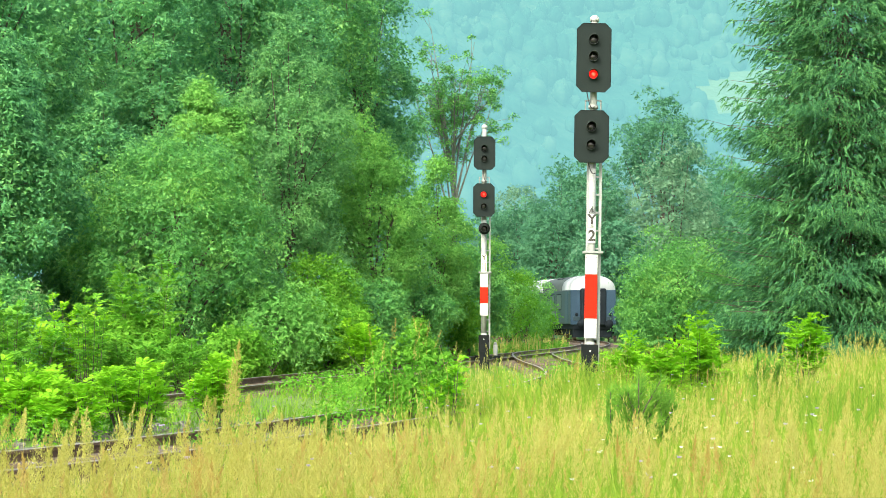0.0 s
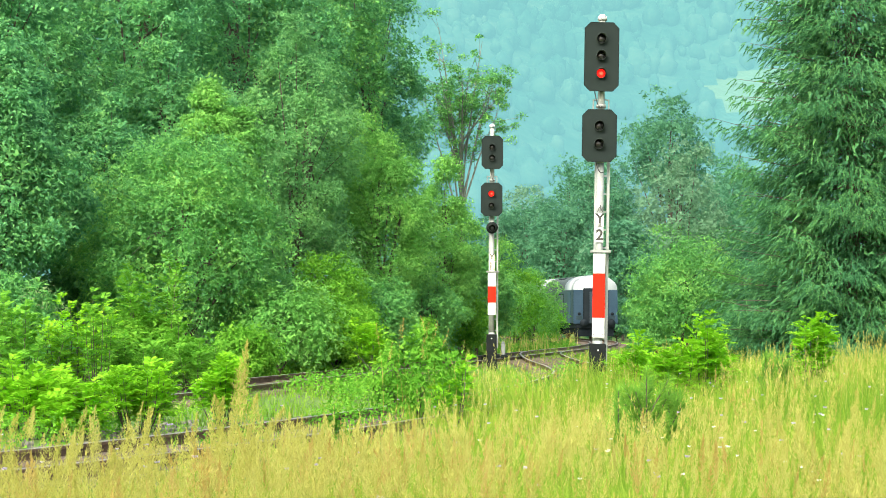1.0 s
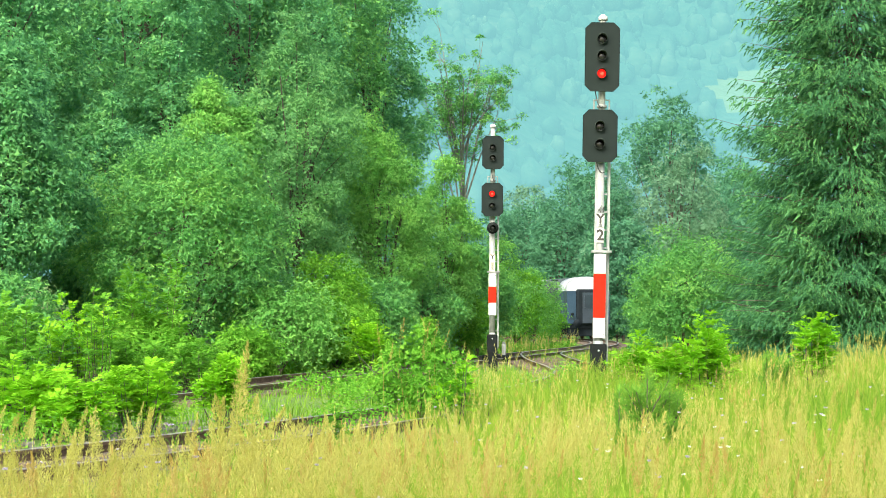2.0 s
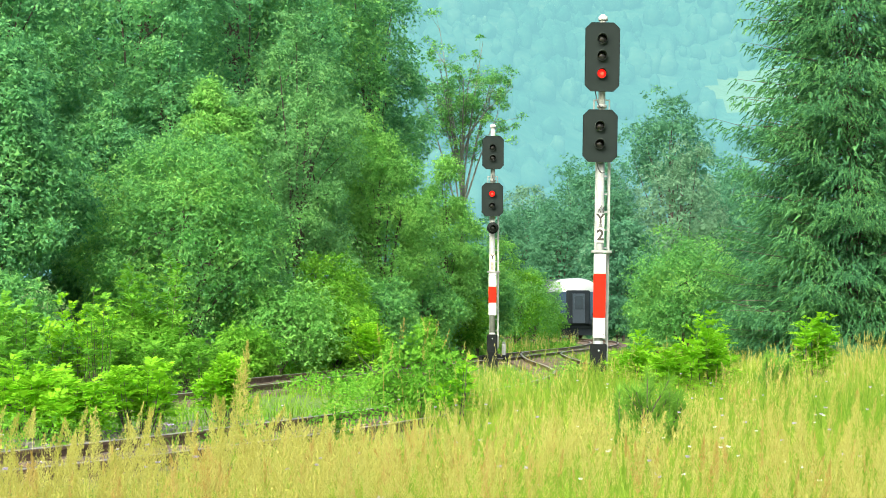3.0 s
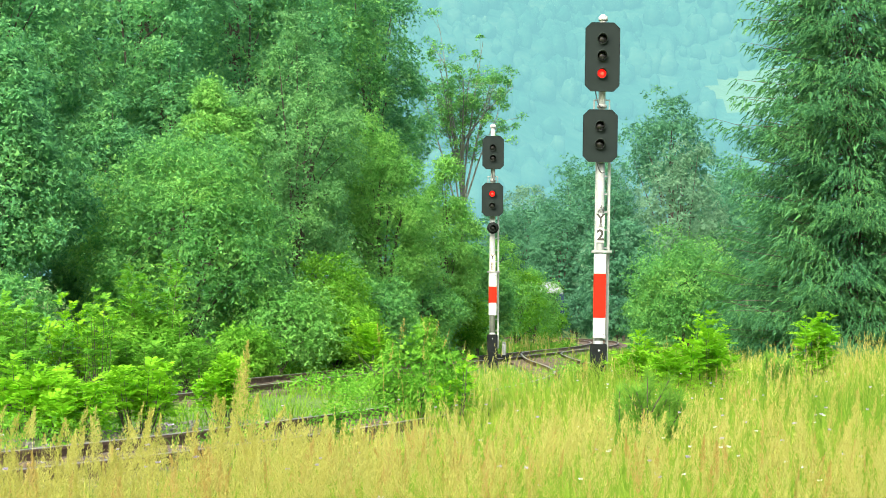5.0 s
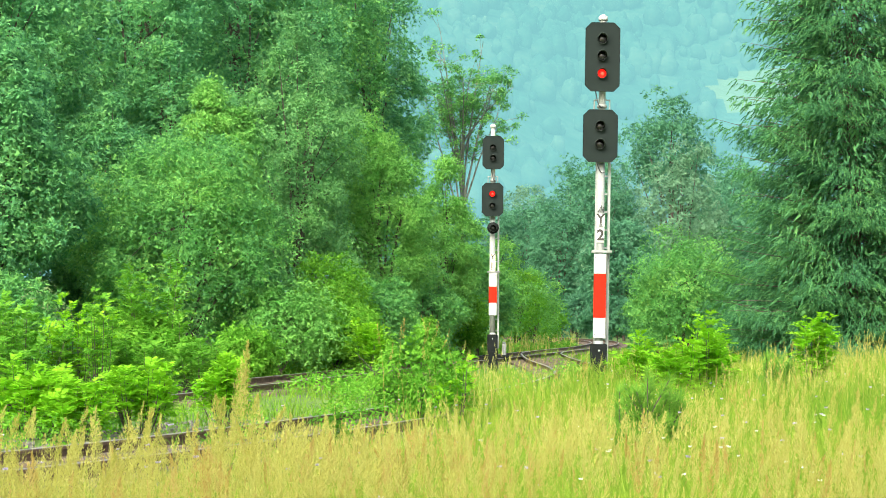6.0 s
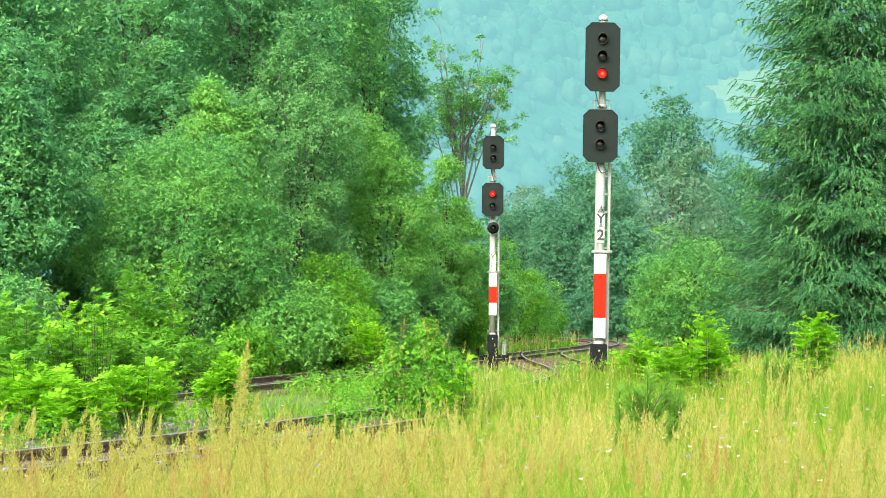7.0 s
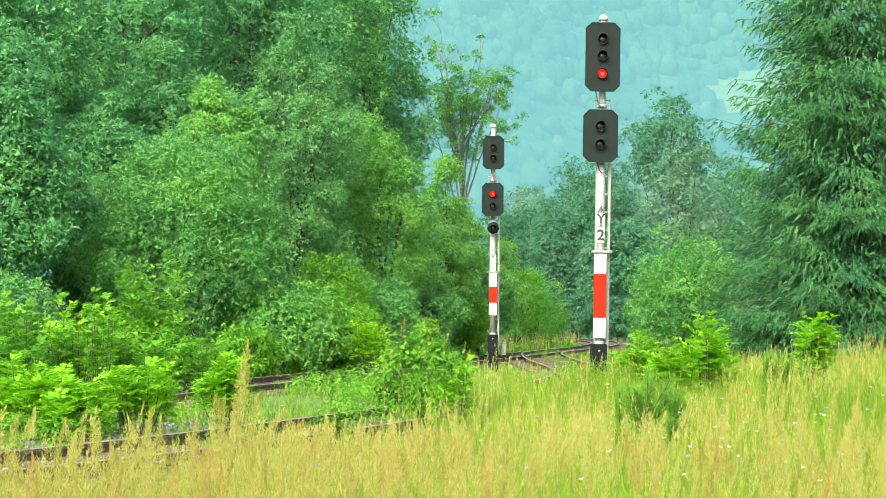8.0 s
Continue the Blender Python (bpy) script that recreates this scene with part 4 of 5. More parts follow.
# middle row: bushy trees
for x, y, h, r, lo, mat, kind, seed, size in (
        (-8.4, 53.5, 11.0, 2.5, 0.5, LEAF_DEEP, "leafy alder with low spreading boughs", 20, 0.105),
        (-9.3, 48.5, 7.4, 2.1, 0.1, LEAF_DEEP, "leafy alder with low spreading boughs", 28, 0.10),
        (-12.4, 45.0, 8.4, 2.3, 0.1, LEAF_DEEP, "leafy alder with low spreading boughs", 29, 0.10),
        (-10.4, 41.0, 8.0, 2.2, 0.8, LEAF_DEEP, "leafy alder with low spreading boughs", 21, 0.098),
        (-6.6, 44.5, 6.5, 2.9, 0.1, LEAF_MID, "broad bushy hazel with foliage to the ground", 22, 0.085),
        (-6.0, 47.5, 8.2, 1.35, 2.6, LEAF_WILLOW, "light green young tree with a pointed crest", 23, 0.085),
        (-4.3, 52.0, 10.2, 2.1, 0.4, LEAF_GREY, "grey-green sallow with fine leaves", 24, 0.082),
        (-1.9, 55.0, 8.3, 1.75, 0.3, LEAF_WILLOW, "rounded bright green willow", 25, 0.075),
        (-0.1, 60.0, 6.9, 1.55, 0.2, LEAF_WILLOW, "rounded bright green willow", 26, 0.075),
        (1.2, 66.0, 4.6, 1.5, 0.1, LEAF_MID, "bushy hazel with foliage to the ground", 27, 0.095)):
    tree("bushy_tree", x, y, h, r, lo, mat, kind, seed, lobes=64, per=62, leaves=10, size=size, inner=5000, group="bushy trees along the wood", hang=0.25 if mat is LEAF_WILLOW else 0.0)

# open tree with bare limbs showing
def open_tree(x, y, height, spread, label, seed):
    rng = np.random.RandomState(seed)
    t = thing("sparse_tree", pose(x, y, float(ground_z(x, y)) - 0.1), label, "tree")
    bm = bmesh.new()
    fork = Vector((0.1, 0, height * 0.34))
    tube(bm, (0, 0, -0.2), fork, 0.17, 0.12, 10, False)
    ends = []
    for k in range(20):
        a, out = k * 2.4 + rng.uniform(-0.3, 0.3), spread * rng.uniform(0.35, 1.0)
        tip = Vector((out * math.cos(a), out * math.sin(a), height * rng.uniform(0.78, 1.0) - 1.3 * out))
        foot = fork.lerp(Vector((0.1, 0, height * 0.6)), rng.uniform(0, 1))
        mid = foot.lerp(tip, 0.5) + Vector((0, 0, 0.25))
        tube(bm, foot, mid, 0.05, 0.033, 6, False)
        tube(bm, mid, tip, 0.033, 0.010, 6, False)
        for q in range(11):
            s = mid.lerp(tip, rng.uniform(-0.3, 1.0))
            e = s + Vector((rng.normal(0, 0.5) + 0.35 * math.cos(a), rng.normal(0, 0.5) + 0.35 * math.sin(a), rng.uniform(-0.1, 1.1)))
            tube(bm, s, e, 0.014, 0.005, 4, False)
            ends.append(e)
    part("trunk", bm, PALE_BARK, t)
    blobs = np.array(ends)
    v, f = leaf_cloud(rng, blobs, rng.uniform(0.2, 0.5, len(blobs)), 74, 0.10, 0.7)
    cloud("crown", v, f, LEAF_MID, t)


open_tree(0.75, 80.0, 16.0, 2.5, "sparse tree with pale limbs showing through thin leaves", 31)

# bushes at the foot of the wood and along the curve
for x, y, h, r, mat, seed in (
        (-9.0, 36.5, 2.6, 1.4, LEAF_MID, 41), (-10.8, 38.0, 3.0, 1.5, LEAF_DEEP, 54), (-4.9, 46.0, 3.4, 1.5, LEAF_MID, 55), (-3.2, 49.5, 3.6, 1.5, LEAF_WEED, 56), (-6.3, 37.5, 1.9, 1.2, LEAF_WEED, 57), (-3.9, 44.0, 2.6, 1.5, LEAF_WILLOW, 42), (-2.6, 46.5, 2.2, 1.1, LEAF_WEED, 43), (-1.7, 51.0, 2.9, 1.3, LEAF_MID, 44), (-2.3, 48.0, 1.5, 0.9, LEAF_WEED, 58), (-0.9, 53.5, 1.7, 0.9, LEAF_WEED, 59), (-4.6, 41.0, 1.4, 0.9, LEAF_WEED, 60),
        (-0.5, 56.0, 3.2, 1.3, LEAF_MID, 45), (0.7, 61.5, 3.0, 1.1, LEAF_WEED, 46), (2.3, 76.0, 5.2, 1.6, LEAF_WILLOW, 47), (3.4, 82.0, 4.5, 1.6, LEAF_WEED, 48),
        (4.6, 90.0, 4.3, 1.7, LEAF_WILLOW, 49), (5.75, 98.0, 3.0, 1.2, LEAF_WEED, 50), (4.9, 101.0, 4.4, 1.4, LEAF_MID, 51)):
    tree("bush", x, y, h, r, 0.05, mat, "dense green bush at the foot of the wood", seed, lobes=28, per=30, leaves=9, size=0.088, inner=2000, category="bush", group="bushes along the far track", lobe=0.38)

# beyond the near mast: bush and spruces
for x, y, h, r, seed in ((7.9, 58.0, 4.5, 2.15, 61), (7.7, 63.5, 2.9, 1.2, 62), (9.4, 60.0, 3.6, 1.6, 63), (10.6, 64.0, 3.4, 2.0, 64), (13.0, 68.0, 4.0, 2.2, 65)):
    tree("bush", x, y, h, r, 0.05, LEAF_MID, "rounded green bush beside the spruce", seed, lobes=46, per=44, leaves=10, size=0.085, inner=3600, category="bush", group="bushes beside the spruce")
spruce(11.1, 48.0, 24.0, 4.15, "tall dark spruce with drooping branches at the meadow", 71)
spruce(14.8, 54.5, 24.0, 4.3, "tall dark spruce with drooping branches at the meadow", 72, branches=160, fine=0.6)

# distant trees in the valley, their haze carried by the leaf colours
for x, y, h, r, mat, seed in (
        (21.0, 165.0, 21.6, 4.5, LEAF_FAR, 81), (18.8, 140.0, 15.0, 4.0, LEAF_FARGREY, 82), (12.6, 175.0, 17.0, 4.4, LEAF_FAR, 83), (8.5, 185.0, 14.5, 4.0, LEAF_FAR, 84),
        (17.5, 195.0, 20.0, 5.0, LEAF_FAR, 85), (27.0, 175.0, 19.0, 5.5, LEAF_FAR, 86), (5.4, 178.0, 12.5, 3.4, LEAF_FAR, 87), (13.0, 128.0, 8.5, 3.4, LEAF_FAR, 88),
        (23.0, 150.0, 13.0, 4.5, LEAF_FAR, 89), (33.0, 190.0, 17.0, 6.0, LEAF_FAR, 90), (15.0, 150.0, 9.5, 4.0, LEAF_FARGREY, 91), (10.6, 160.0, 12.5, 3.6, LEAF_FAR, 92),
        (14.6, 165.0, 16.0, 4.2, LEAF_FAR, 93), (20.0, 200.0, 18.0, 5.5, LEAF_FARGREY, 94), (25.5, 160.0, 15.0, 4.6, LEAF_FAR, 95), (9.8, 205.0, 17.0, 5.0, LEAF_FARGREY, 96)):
    tree("valley_tree", x, y, h * 1.05, r, 11.5 if h > 21 else 0.5, mat, "distant leafy tree in the valley, mist tinted into its leaves", seed, lobes=54, per=22, leaves=6, size=0.27, group="trees in the valley", reach=0.42, inner=2200, point=0.1)
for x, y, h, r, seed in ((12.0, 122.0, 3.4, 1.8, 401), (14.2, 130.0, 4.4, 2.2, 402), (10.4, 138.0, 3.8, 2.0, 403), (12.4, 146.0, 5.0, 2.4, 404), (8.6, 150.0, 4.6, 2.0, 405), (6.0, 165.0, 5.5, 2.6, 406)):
    tree("bush", x, y, h, r, 0.05, LEAF_FAR, "haze-tinted green bush beyond the railway curve", seed, lobes=26, per=16, leaves=8, size=0.2, inner=1000, category="bush", group="bushes beyond the curve")


# saplings with feathered leaves
for x, y, h, r, st, seed in ((-5.2, 22.3, 0.95, 0.75, 16, 101), (-4.5, 21.8, 0.8, 0.6, 12, 102), (-6.0, 23.2, 1.15, 0.8, 16, 103), (-3.95, 23.2, 1.0, 0.65, 14, 104),
                              (-3.1, 25.0, 0.95, 0.55, 12, 105), (-7.2, 30.5, 1.75, 1.0, 18, 106), (-6.4, 31.2, 1.85, 0.9, 16, 107), (-5.4, 32.0, 1.2, 0.8, 14, 108),
                              (-4.6, 33.5, 1.1, 0.8, 14, 109), (-8.0, 31.5, 1.9, 0.9, 15, 110), (-5.8, 30.0, 1.95, 0.5, 3, 111)):
    feathered_shrub("ash_sapling", x, y, h * 1.12, r, st + 4, 12, LEAF_BRIGHT if seed in (101, 102, 104, 105, 107) else LEAF_WEED, "bright green ash saplings beside the overgrown track", seed, 0.085, 0.42, "saplings beside the tracks")
for x, y, h, r, st, seed in ((4.35, 29.5, 1.45, 0.55, 14, 121), (3.75, 29.0, 1.15, 0.5, 12, 122), (3.2, 30.5, 1.1, 0.45, 9, 123), (6.2, 30.0, 1.35, 0.5, 15, 124), (4.8, 30.5, 1.2, 0.45, 9, 125)):
    feathered_shrub("ash_sapling", x, y, h * 1.22, r, st, 11, LEAF_BRIGHT, "vivid yellow-green ash sapling rising from the meadow", seed, 0.10, 0.48, "saplings in the meadow")
for x, y, h, r, st, seed in ((-6.1, 37.3, 3.3, 0.85, 10, 131), (-5.5, 37.0, 1.7, 0.7, 8, 132), (-1.9, 44.5, 1.9, 0.6, 7, 133)):
    feathered_shrub("ash_sapling", x, y, h, r, st, 16, LEAF_WEED if seed < 133 else LEAF_BRIGHT, "green ash sapling before the shaded wood", seed, 0.11, 0.7, "saplings before the wood")
pine_sapling(1.95, 17.0, 0.98, 0.30, 141)
pine_sapling(1.72, 17.4, 0.8, 0.26, 142)
pine_sapling(2.2, 17.3, 0.78, 0.24, 145)
pine_sapling(5.0, 27.5, 1.0, 0.2, 143)
pine_sapling(5.35, 28.0, 0.9, 0.2, 144)

# the mixed shrub in front of the far mast, and a weed before it
tree("bramble_bush", -0.3, 23.5, 1.42, 0.72, 0.05, LEAF_WEED, "tangled green bramble bush with dark twiggy base", 151, lobes=24, per=19, leaves=9, size=0.06, point=0.7, category="bush", trunk_r=0.02, lobe=0.34, reach=0.12, inner=150)
feathered_shrub("weed_plant", 2.45, 31.3, 0.85, 0.2, 7, 9, LEAF_WEED, "green weed growing against the signal foot", 153, 0.06, 0.2)
feathered_shrub("weed_plant", 2.9, 31.2, 0.7, 0.2, 6, 9, LEAF_WEED, "green weed growing against the signal foot", 154, 0.06, 0.2)
feathered_shrub("weed_plant", 0.15, 23.0, 1.25, 0.35, 5, 9, LEAF_BRIGHT, "light green shoots growing through the bramble bush", 155, 0.07, 0.26)
feathered_shrub("weed_plant", -1.15, 19.5, 0.62, 0.16, 7, 9, LEAF_WEED, "fresh green weed among straw-coloured grass", 152, 0.05, 0.16)


# ---- meadow ----
def blades(rng, x, y, height, width, lean):
    """Bent tapering grass blades: two joined quads each."""
    n = len(x)
    z = ground_z(x, y) - 0.03
    a = rng.uniform(0, 6.28, n)
    b = rng.uniform(0, 6.28, n)
    side = np.stack([np.cos(b), np.sin(b) * 0.4, np.zeros(n)], -1)
    out = np.stack([np.cos(a), np.sin(a), np.zeros(n)], -1)
    p0 = np.stack([x, y, z], -1)
    p1 = p0 + out * (height * lean * 0.3)[:, None] + np.array([0, 0, 1.0]) * (height * 0.6)[:, None]
    p2 = p0 + out * (height * lean)[:, None] + np.array([0, 0, 1.0]) * (height * (1 - 0.25 * lean))[:, None]
    w = width[:, None]
    v = np.stack([p0 - side * w / 2, p0 + side * w / 2, p1 + side * w * 0.4, p1 - side * w * 0.4, p2 + side * w * 0.08, p2 - side * w * 0.08], 1).reshape(-1, 3)
    i = np.arange(n)[:, None] * 6
    f = np.concatenate([i + np.array([[0, 1, 2, 3]]), i + np.array([[3, 2, 4, 5]])])
    return v, f, p2


def field(rng, n, y0, y1, power, keep):
    """Plan points within the meadow in front of the viewer, denser near."""
    y = y0 + (y1 - y0) * rng.uniform(0, 1, n) ** power
    x = rng.uniform(-0.27, 0.27, n) * y + rng.uniform(-0.4, 0.4, n)
    k = keep(x, y)
    return x[k], y[k]


def in_meadow(x, y):
    edge = np.where(y < 78, off_track(x, y, NEAR_ARR), off_track(x, y, FAR_ARR))
    return (edge > 1.25 + 0.35 * np.sin(y * 1.3) - 1.1 * np.clip((y - 21.5) / 4, 0, 1) * np.clip((31 - y) / 3, 0, 1)) & ((x - 2.86) ** 2 + (y - 32.4) ** 2 > 0.15)


def height_at(x, y, rng):
    patch = 0.78 + 0.30 * lumps(x, y, 1.1, 21) + 0.26 * lumps(x, y, 4.0, 22)
    edge = off_track(x, y, NEAR_ARR)
    return patch * (1 + 0.32 * np.clip((y - 13) / 8, 0, 1)) * rng.uniform(0.6, 1.1, len(x)) * (1 - 0.52 * np.clip((6.0 - edge) / 4.0, 0, 1) * np.clip((24 - y) / 4, 0, 1)) * (1 - 0.5 * np.clip((1.5 - edge) / 1.0, 0, 1) * np.clip((y - 27) / 4, 0, 1))


rng = np.random.RandomState(201)
x, y = field(rng, 90000, 5.0, 52.0, 1.5, in_meadow)
h = 0.68 * height_at(x, y, rng)
v, f, tip = blades(rng, x, y, h, rng.uniform(0.004, 0.008, len(x)) * (0.6 + y / 22), rng.uniform(0.1, 0.7, len(x)))
tagged(cloud("meadow_grass", v, f, GRASS), "tall yellow-green summer meadow grass", "grass", kind="stuff")

x, y = field(rng, 42000, 5.0, 52.0, 1.5, in_meadow)
h = 0.46 * height_at(x, y, rng)
v, f, tip = blades(rng, x, y, h, rng.uniform(0.005, 0.010, len(x)) * (0.6 + y / 22), rng.uniform(0.2, 0.9, len(x)))
tagged(cloud("meadow_undergrowth", v, f, GRASS_GREEN), "fresh green blades low in the meadow", "grass", kind="stuff")


x, y = rng.uniform(2.2, 3.6, 900), rng.uniform(29.6, 31.9, 900)
v, f, tip = blades(rng, x, y, rng.uniform(0.45, 0.95, len(x)), rng.uniform(0.008, 0.014, len(x)), rng.uniform(0.1, 0.6, len(x)))
tagged(cloud("mast_foot_grass", v, f, GRASS), "tall grass growing round the foot of the signal", "grass", kind="stuff")


def plumes(rng, x, y, stalk, long, spikes, mat, name, label, fine=1.0, full=1.2):
    """Flowering grass: thin stalks, each with a feathery head of small spikelets."""
    n = len(x)
    v0, f0, tip = blades(rng, x, y, stalk, np.full(n, 0.0028) * (0.7 + y / 22), rng.uniform(0.02, 0.25, n))
    k = np.repeat(np.arange(n), spikes)
    t = rng.uniform(0, 1, n * spikes)
    length = long[k]
    c = tip[k].copy()
    c[:, 2] += length * (t - 0.6)
    wide = full * length * rng.uniform(0.055, 0.12, n)[k] * np.sin(math.pi * np.clip(t ** 0.75 * 0.85 + 0.14, 0, 1)) ** 0.9 * (0.65 + 0.35 * np.abs(np.sin(t * 22 + k)))
    a = rng.uniform(0, 6.28, len(k))
    out = np.sqrt(rng.uniform(0, 1, len(k)))
    c[:, 0] += np.cos(a) * wide * out + (t - 0.4) * length * rng.normal(0.06, 0.2, n)[k]
    c[:, 1] += np.sin(a) * wide * out
    u = unit(np.stack([np.cos(a) * 0.5, np.sin(a) * 0.5, np.ones(len(k))], -1) + rng.normal(0, 0.22, (len(k), 3)))
    s = unit(np.cross(u, rng.normal(0, 1, (len(k), 3))))
    l = rng.uniform(0.010, 0.024, len(k)) * fine
    v1, f1 = leaf_tris(c, u, s, l, l * rng.uniform(0.12, 0.22, len(k)))
    stalks = cloud(name, v0, f0, mat)
    tagged(stalks, label, "grass", kind="stuff")
    cloud("seed_head", v1, f1, mat, stalks)


STRAW = "straw-coloured feathery grass heads across the meadow"
REED = "tall straw-coloured reed-grass heads before the track"
x, y = field(rng, 700, 6.0, 14.0, 0.9, lambda a, b: in_meadow(a, b) & (lumps(a, b, 1.5, 61) > -0.12))
plumes(rng, x, y, 0.80 * height_at(x, y, rng), rng.uniform(0.14, 0.28, len(x)), 200, PLUME, "grass_plumes", STRAW)
x, y = field(rng, 6200, 13.0, 50.0, 1.2, lambda a, b: in_meadow(a, b) & (lumps(a, b, 1.2, 62) > -0.10))
plumes(rng, x, y, 0.84 * height_at(x, y, rng), rng.uniform(0.16, 0.32, len(x)), 34, PLUME, "grass_plumes", STRAW, 2.0)
x, y = field(rng, 190, 6.0, 14.0, 0.9, in_meadow)
plumes(rng, x, y, 0.82 * height_at(x, y, rng), rng.uniform(0.14, 0.28, len(x)), 240, RUSTY_PLUME, "rusty_grass_plumes", "reddish-brown feathery grass heads in the meadow")
x, y = field(rng, 330, 13.0, 40.0, 1.2, in_meadow)
plumes(rng, x, y, 0.82 * height_at(x, y, rng), rng.uniform(0.14, 0.28, len(x)), 42, RUSTY_PLUME, "rusty_grass_plumes", "reddish-brown feathery grass heads in the meadow", 2.0)
x, y = field(rng, 430, 7.2, 13.5, 1.0, lambda a, b: in_meadow(a, b) & (lumps(a, b, 2.2, 63) > -0.05))
plumes(rng, x, y, 0.60 + 0.32 * rng.uniform(0, 1, len(x)) ** 1.6, rng.uniform(0.20, 0.36, len(x)), 420, PLUME, "tall_grass_plumes", REED, 1.1, 1.7)
x, y = field(rng, 170, 7.6, 12.0, 1.0, lambda a, b: (a < -0.03 * b) & in_meadow(a, b))
plumes(rng, x, y, 0.55 + 0.40 * rng.uniform(0, 1, len(x)) ** 1.8, rng.uniform(0.22, 0.38, len(x)), 440, PLUME, "tall_grass_plumes", REED, 1.1, 1.7)
x, y = field(rng, 60, 7.6, 13.0, 1.0, lambda a, b: (a < 0.05 * b) & in_meadow(a, b))
plumes(rng, x, y, 0.55 + 0.28 * rng.uniform(0, 1, len(x)), rng.uniform(0.2, 0.3, len(x)), 380, RUSTY_PLUME, "rusty_grass_plumes", "tall rust-brown reed-grass heads before the track", 1.1, 1.7)
x = rng.normal(-0.35, 0.28, 9)
y = rng.normal(23.0, 0.15, 9)
plumes(rng, x, y, rng.uniform(1.15, 1.55, 9), rng.uniform(0.2, 0.32, 9), 60, RUSTY_PLUME, "dry_stalks", "tall dry brown stalks standing in the bramble bush", 1.6)
x = rng.normal(-1.11, 0.035, 6)
y = rng.normal(9.2, 0.15, 6)
plumes(rng, x, y, rng.uniform(0.85, 1.22, 6), rng.uniform(0.30, 0.42, 6), 800, PLUME, "tall_grass_plumes", "tuft of tall reed-grass heads before the track", 1.2, 2.0)


def lineside(x, y):
    near, far = off_track(x, y, NEAR_ARR), off_track(x, y, FAR_ARR)
    gap = lumps(x, y, 0.9, 31) + rng.uniform(-0.4, 0.4, len(x))
    return ((near < np.where(y < 24, -3.3, -1.5)) & (far > 1.0) & (y > 14) & (gap > -0.3)) | ((far < -1.6) & (far > -6)) | ((np.abs(near) < 1.6) & (gap > 0.05) & (y > 19)) | ((far > 1.5) & (y > 60) & (far < 9))


x, y = field(rng, 90000, 13.0, 100.0, 1.3, lineside)
h = rng.uniform(0.10, 0.36, len(x)) * (1 + 0.4 * lumps(x, y, 1.2, 33))
v, f, tip = blades(rng, x, y, h, rng.uniform(0.006, 0.012, len(x)) * (0.5 + y / 28), rng.uniform(0.2, 0.9, len(x)))
tagged(cloud("lineside_grass", v, f, GRASS_GREEN), "short green grass growing over the track verges", "grass", kind="stuff")


def forbs(rng, x, y, h, mat, name, label):
    """Low leafy weeds in loose tufts."""
    z = ground_z(x, y)
    per = 34
    k = np.repeat(np.arange(len(x)), per)
    d = unit(rng.normal(0, 1, (len(k), 3)) + np.array([0, 0, 0.6]))
    c = np.stack([x, y, z + h * 0.45], -1)[k] + d * (h[k] * rng.uniform(0.3, 0.6, len(k)))[:, None]
    nrm = unit(d + np.array([0, 0, 0.6]) + rng.normal(0, 0.5, d.shape))
    u = unit(np.cross(nrm, rng.normal(0, 1, d.shape)))
    s = rng.uniform(0.035, 0.075, len(k)) * (0.6 + y[k] / 60)
    v, f = leaf_tris(c, u, np.cross(nrm, u), s, s * 0.6)
    tagged(cloud(name, v, f, mat), label, "weeds", kind="stuff")


def verge(x, y):
    near, far = off_track(x, y, NEAR_ARR), off_track(x, y, FAR_ARR)
    return ((far > 0.95) & (near < -2.6) & (lumps(x, y, 0.7, 51) > -0.12)) | ((far < -1.3) & (far > -4.5)) | ((far > -0.5) & (far < 0.5) & (lumps(x, y, 0.8, 52) > 0.2) & (y < 55)) | ((near > -0.5) & (near < 0.6) & (y > 24) & (y < 44)) | ((near > -0.55) & (near < 0.6) & (y < 24) & (lumps(x, y, 1.4, 53) > 0.12)) | ((near > -4.5) & (near < -2.2) & (y < 24) & (lumps(x, y, 1.2, 54) > 0.15))


x, y = field(rng, 8500, 13.5, 100.0, 1.3, verge)
forbs(rng, x, y, rng.uniform(0.2, 0.55, len(x)), LEAF_WEED, "lineside_weeds", "leafy green weeds crowding the railway verges")
x, y = field(rng, 9000, 66.0, 98.0, 1.0, lambda a, b: (off_track(a, b, FAR_ARR) < -1.2) & (off_track(a, b, FAR_ARR) > -3.0) & (lumps(a, b, 0.8, 71) > -0.1))
v, f, tip = blades(rng, x, y, rng.uniform(0.5, 1.15, len(x)), np.full(len(x), 0.022), rng.uniform(0.1, 0.5, len(x)))
tagged(cloud("pale_verge_grass", v, f, PLUME), "tall pale dry grass below the bushes", "grass", kind="stuff")


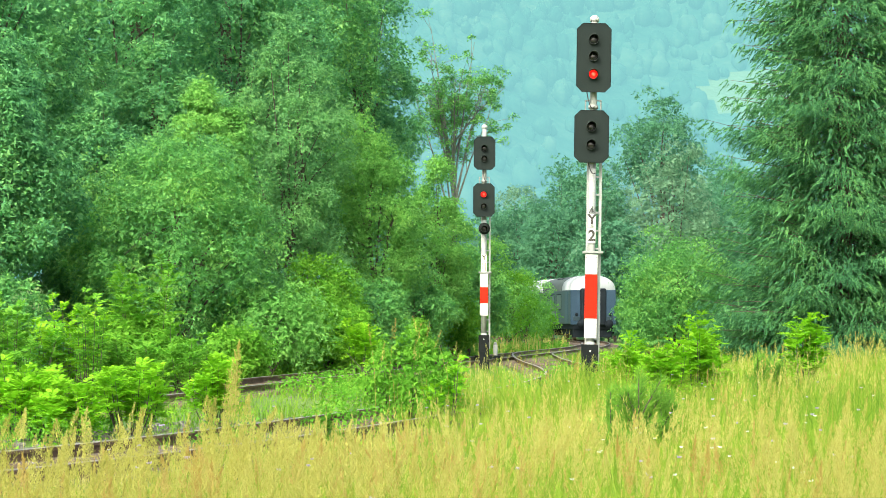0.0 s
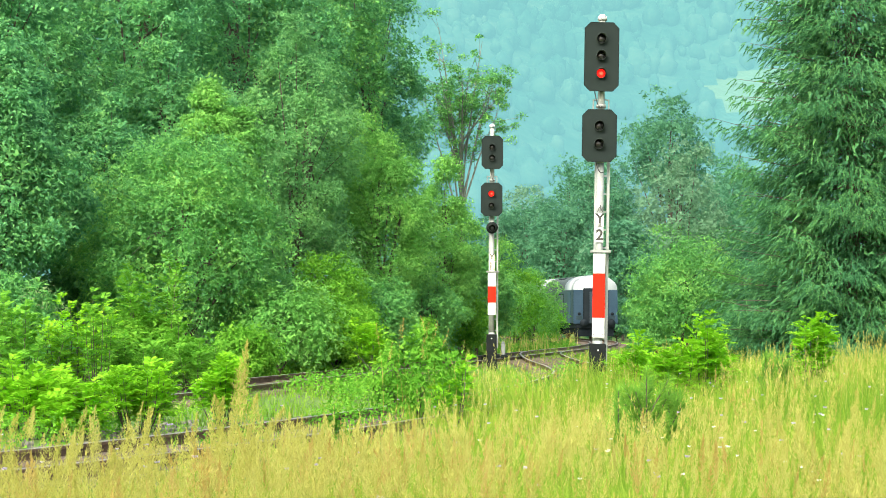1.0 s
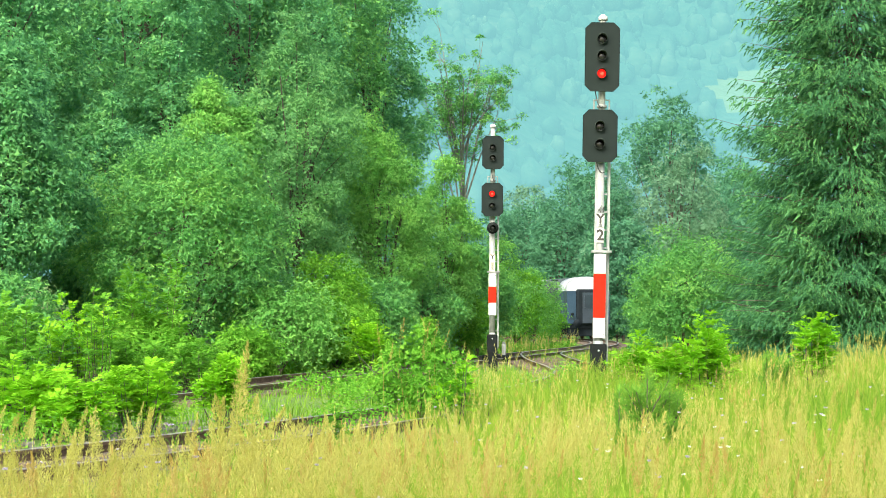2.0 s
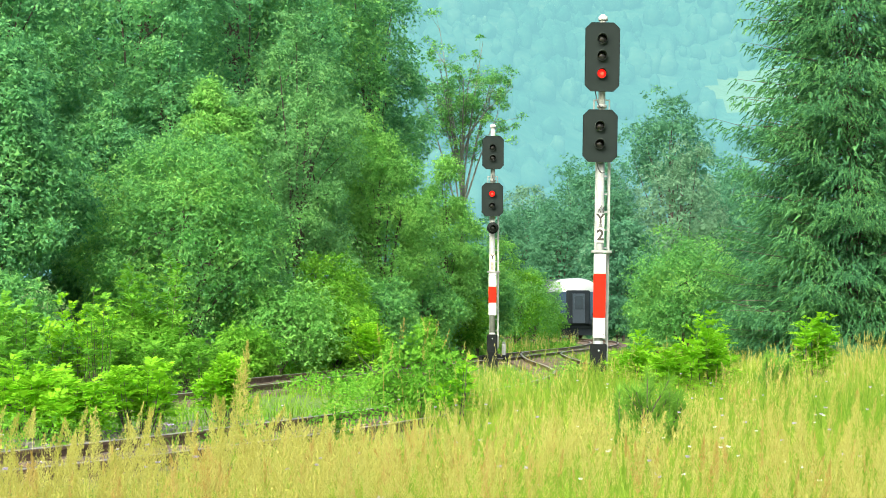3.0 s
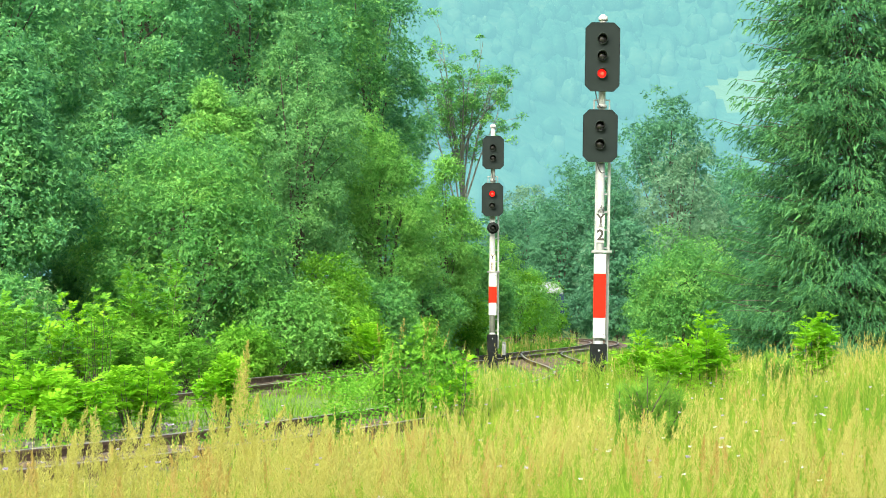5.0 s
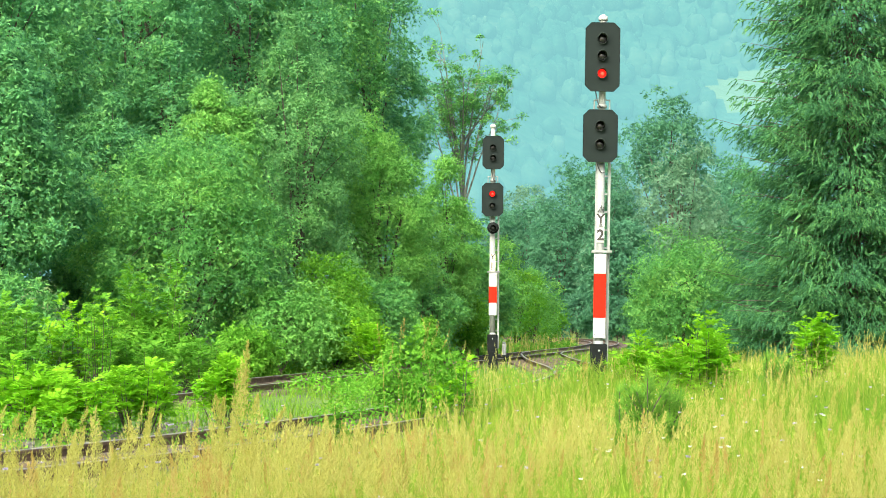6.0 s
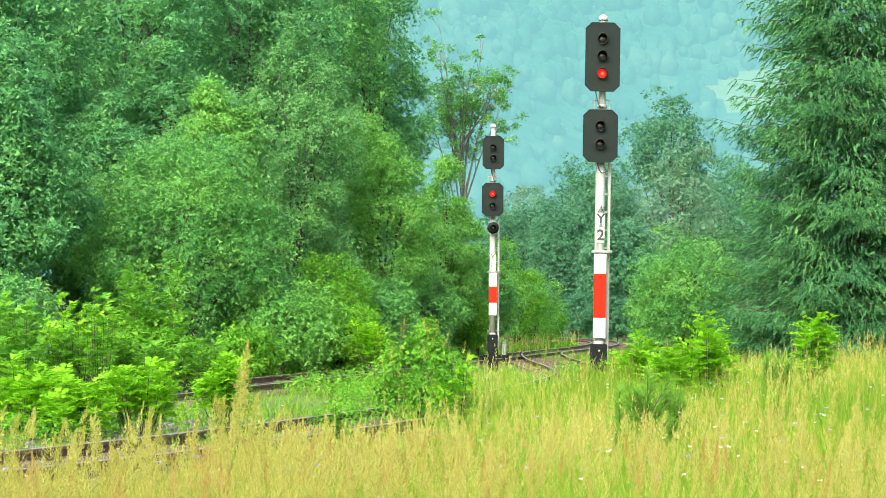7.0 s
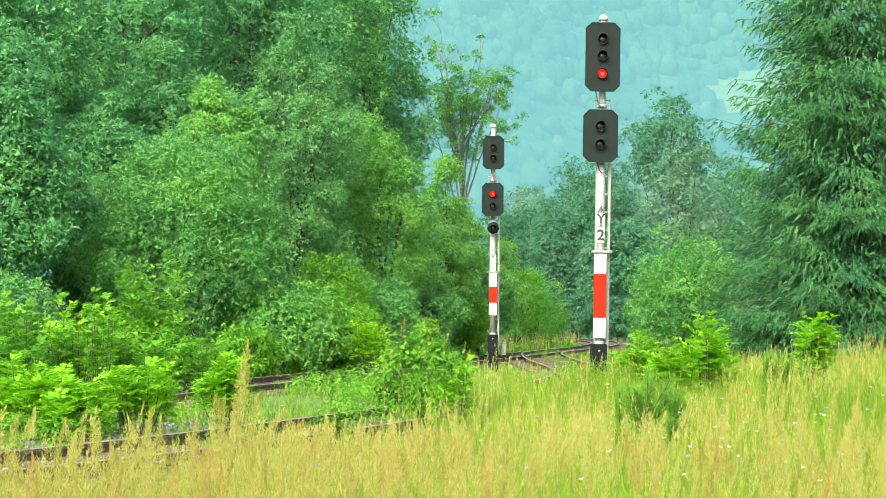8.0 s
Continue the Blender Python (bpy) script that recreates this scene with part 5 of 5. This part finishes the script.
def blossoms(rng, x, y, stalk, r, petals, mat, name, label):
    n = len(x)
    v0, f0, tip = blades(rng, x, y, stalk, np.full(n, 0.004) * (0.6 + y / 25), rng.uniform(0.02, 0.2, n))
    k = np.repeat(np.arange(n), petals)
    a = rng.uniform(0, 6.28, len(k))
    u = unit(np.stack([np.cos(a), np.sin(a), rng.uniform(0.1, 0.9, len(k))], -1))
    l = (r * np.ones(n))[k] * rng.uniform(0.8, 1.2, len(k))
    v1, f1 = leaf_quads(tip[k] + u * l[:, None] * 0.5, u, unit(np.cross(u, rng.normal(0, 1, (len(k), 3)))), l, l * 0.6)
    ob = cloud(name, np.concatenate([v0, v1]), np.concatenate([f0, f1 + len(v0)]), GRASS_GREEN)
    ob.data.materials.append(mat)
    idx = np.zeros(len(f0) + len(f1), dtype=np.int32)
    idx[len(f0):] = 1
    ob.data.polygons.foreach_set("material_index", idx)
    tagged(ob, label, "flowers", kind="stuff")


x, y = field(rng, 90, 6.5, 26.0, 1.1, in_meadow)
blossoms(rng, x, y, rng.uniform(0.6, 0.85, len(x)), 0.016, 26, LILAC, "scabious_flowers", "small lilac scabious flowers scattered through the meadow")
x, y = field(rng, 260, 6.5, 30.0, 1.1, lambda a, b: in_meadow(a, b) & (a > 0.06 * b) & (lumps(a, b, 1.3, 41) > 0.05))
blossoms(rng, x, y, rng.uniform(0.5, 0.75, len(x)), 0.016, 16, PETAL, "white_meadow_flowers", "small white daisy-like flowers in the meadow")


# ---- what moves ----
def along(s, line=FAR_LINE):
    """A point at arc length s past the place where the last coach stands at the start."""
    arc, start = 0.0, None
    for a, b in zip(line, line[1:]):
        step = (b - a).length
        if start is None and b.y > 108.6:
            start = arc
        if start is not None and arc + step >= start + s:
            return a.lerp(b, (start + s - arc) / step)
        arc += step
    return line[-1]


def coach_pose(s):
    """A coach whose near end has run s metres: both bogies on the line."""
    p, q = along(s + 3.4), along(s + 21.1)
    d = (q - p).normalized()
    o = p - d * 3.4
    return pose(o.x, o.y, 0, 0, 0, math.degrees(math.atan2(-d.x, d.y)))


def motions():
    times = [k * 0.5 for k in range(17)]
    run = [1.8 * t + 0.45 * t * t for t in times]
    walk(tail_coach, [(t, coach_pose(s)) for t, s in zip(times, run)])
    walk(next_coach, [(t, coach_pose(s + 25.4)) for t, s in zip(times, run)])


motions()
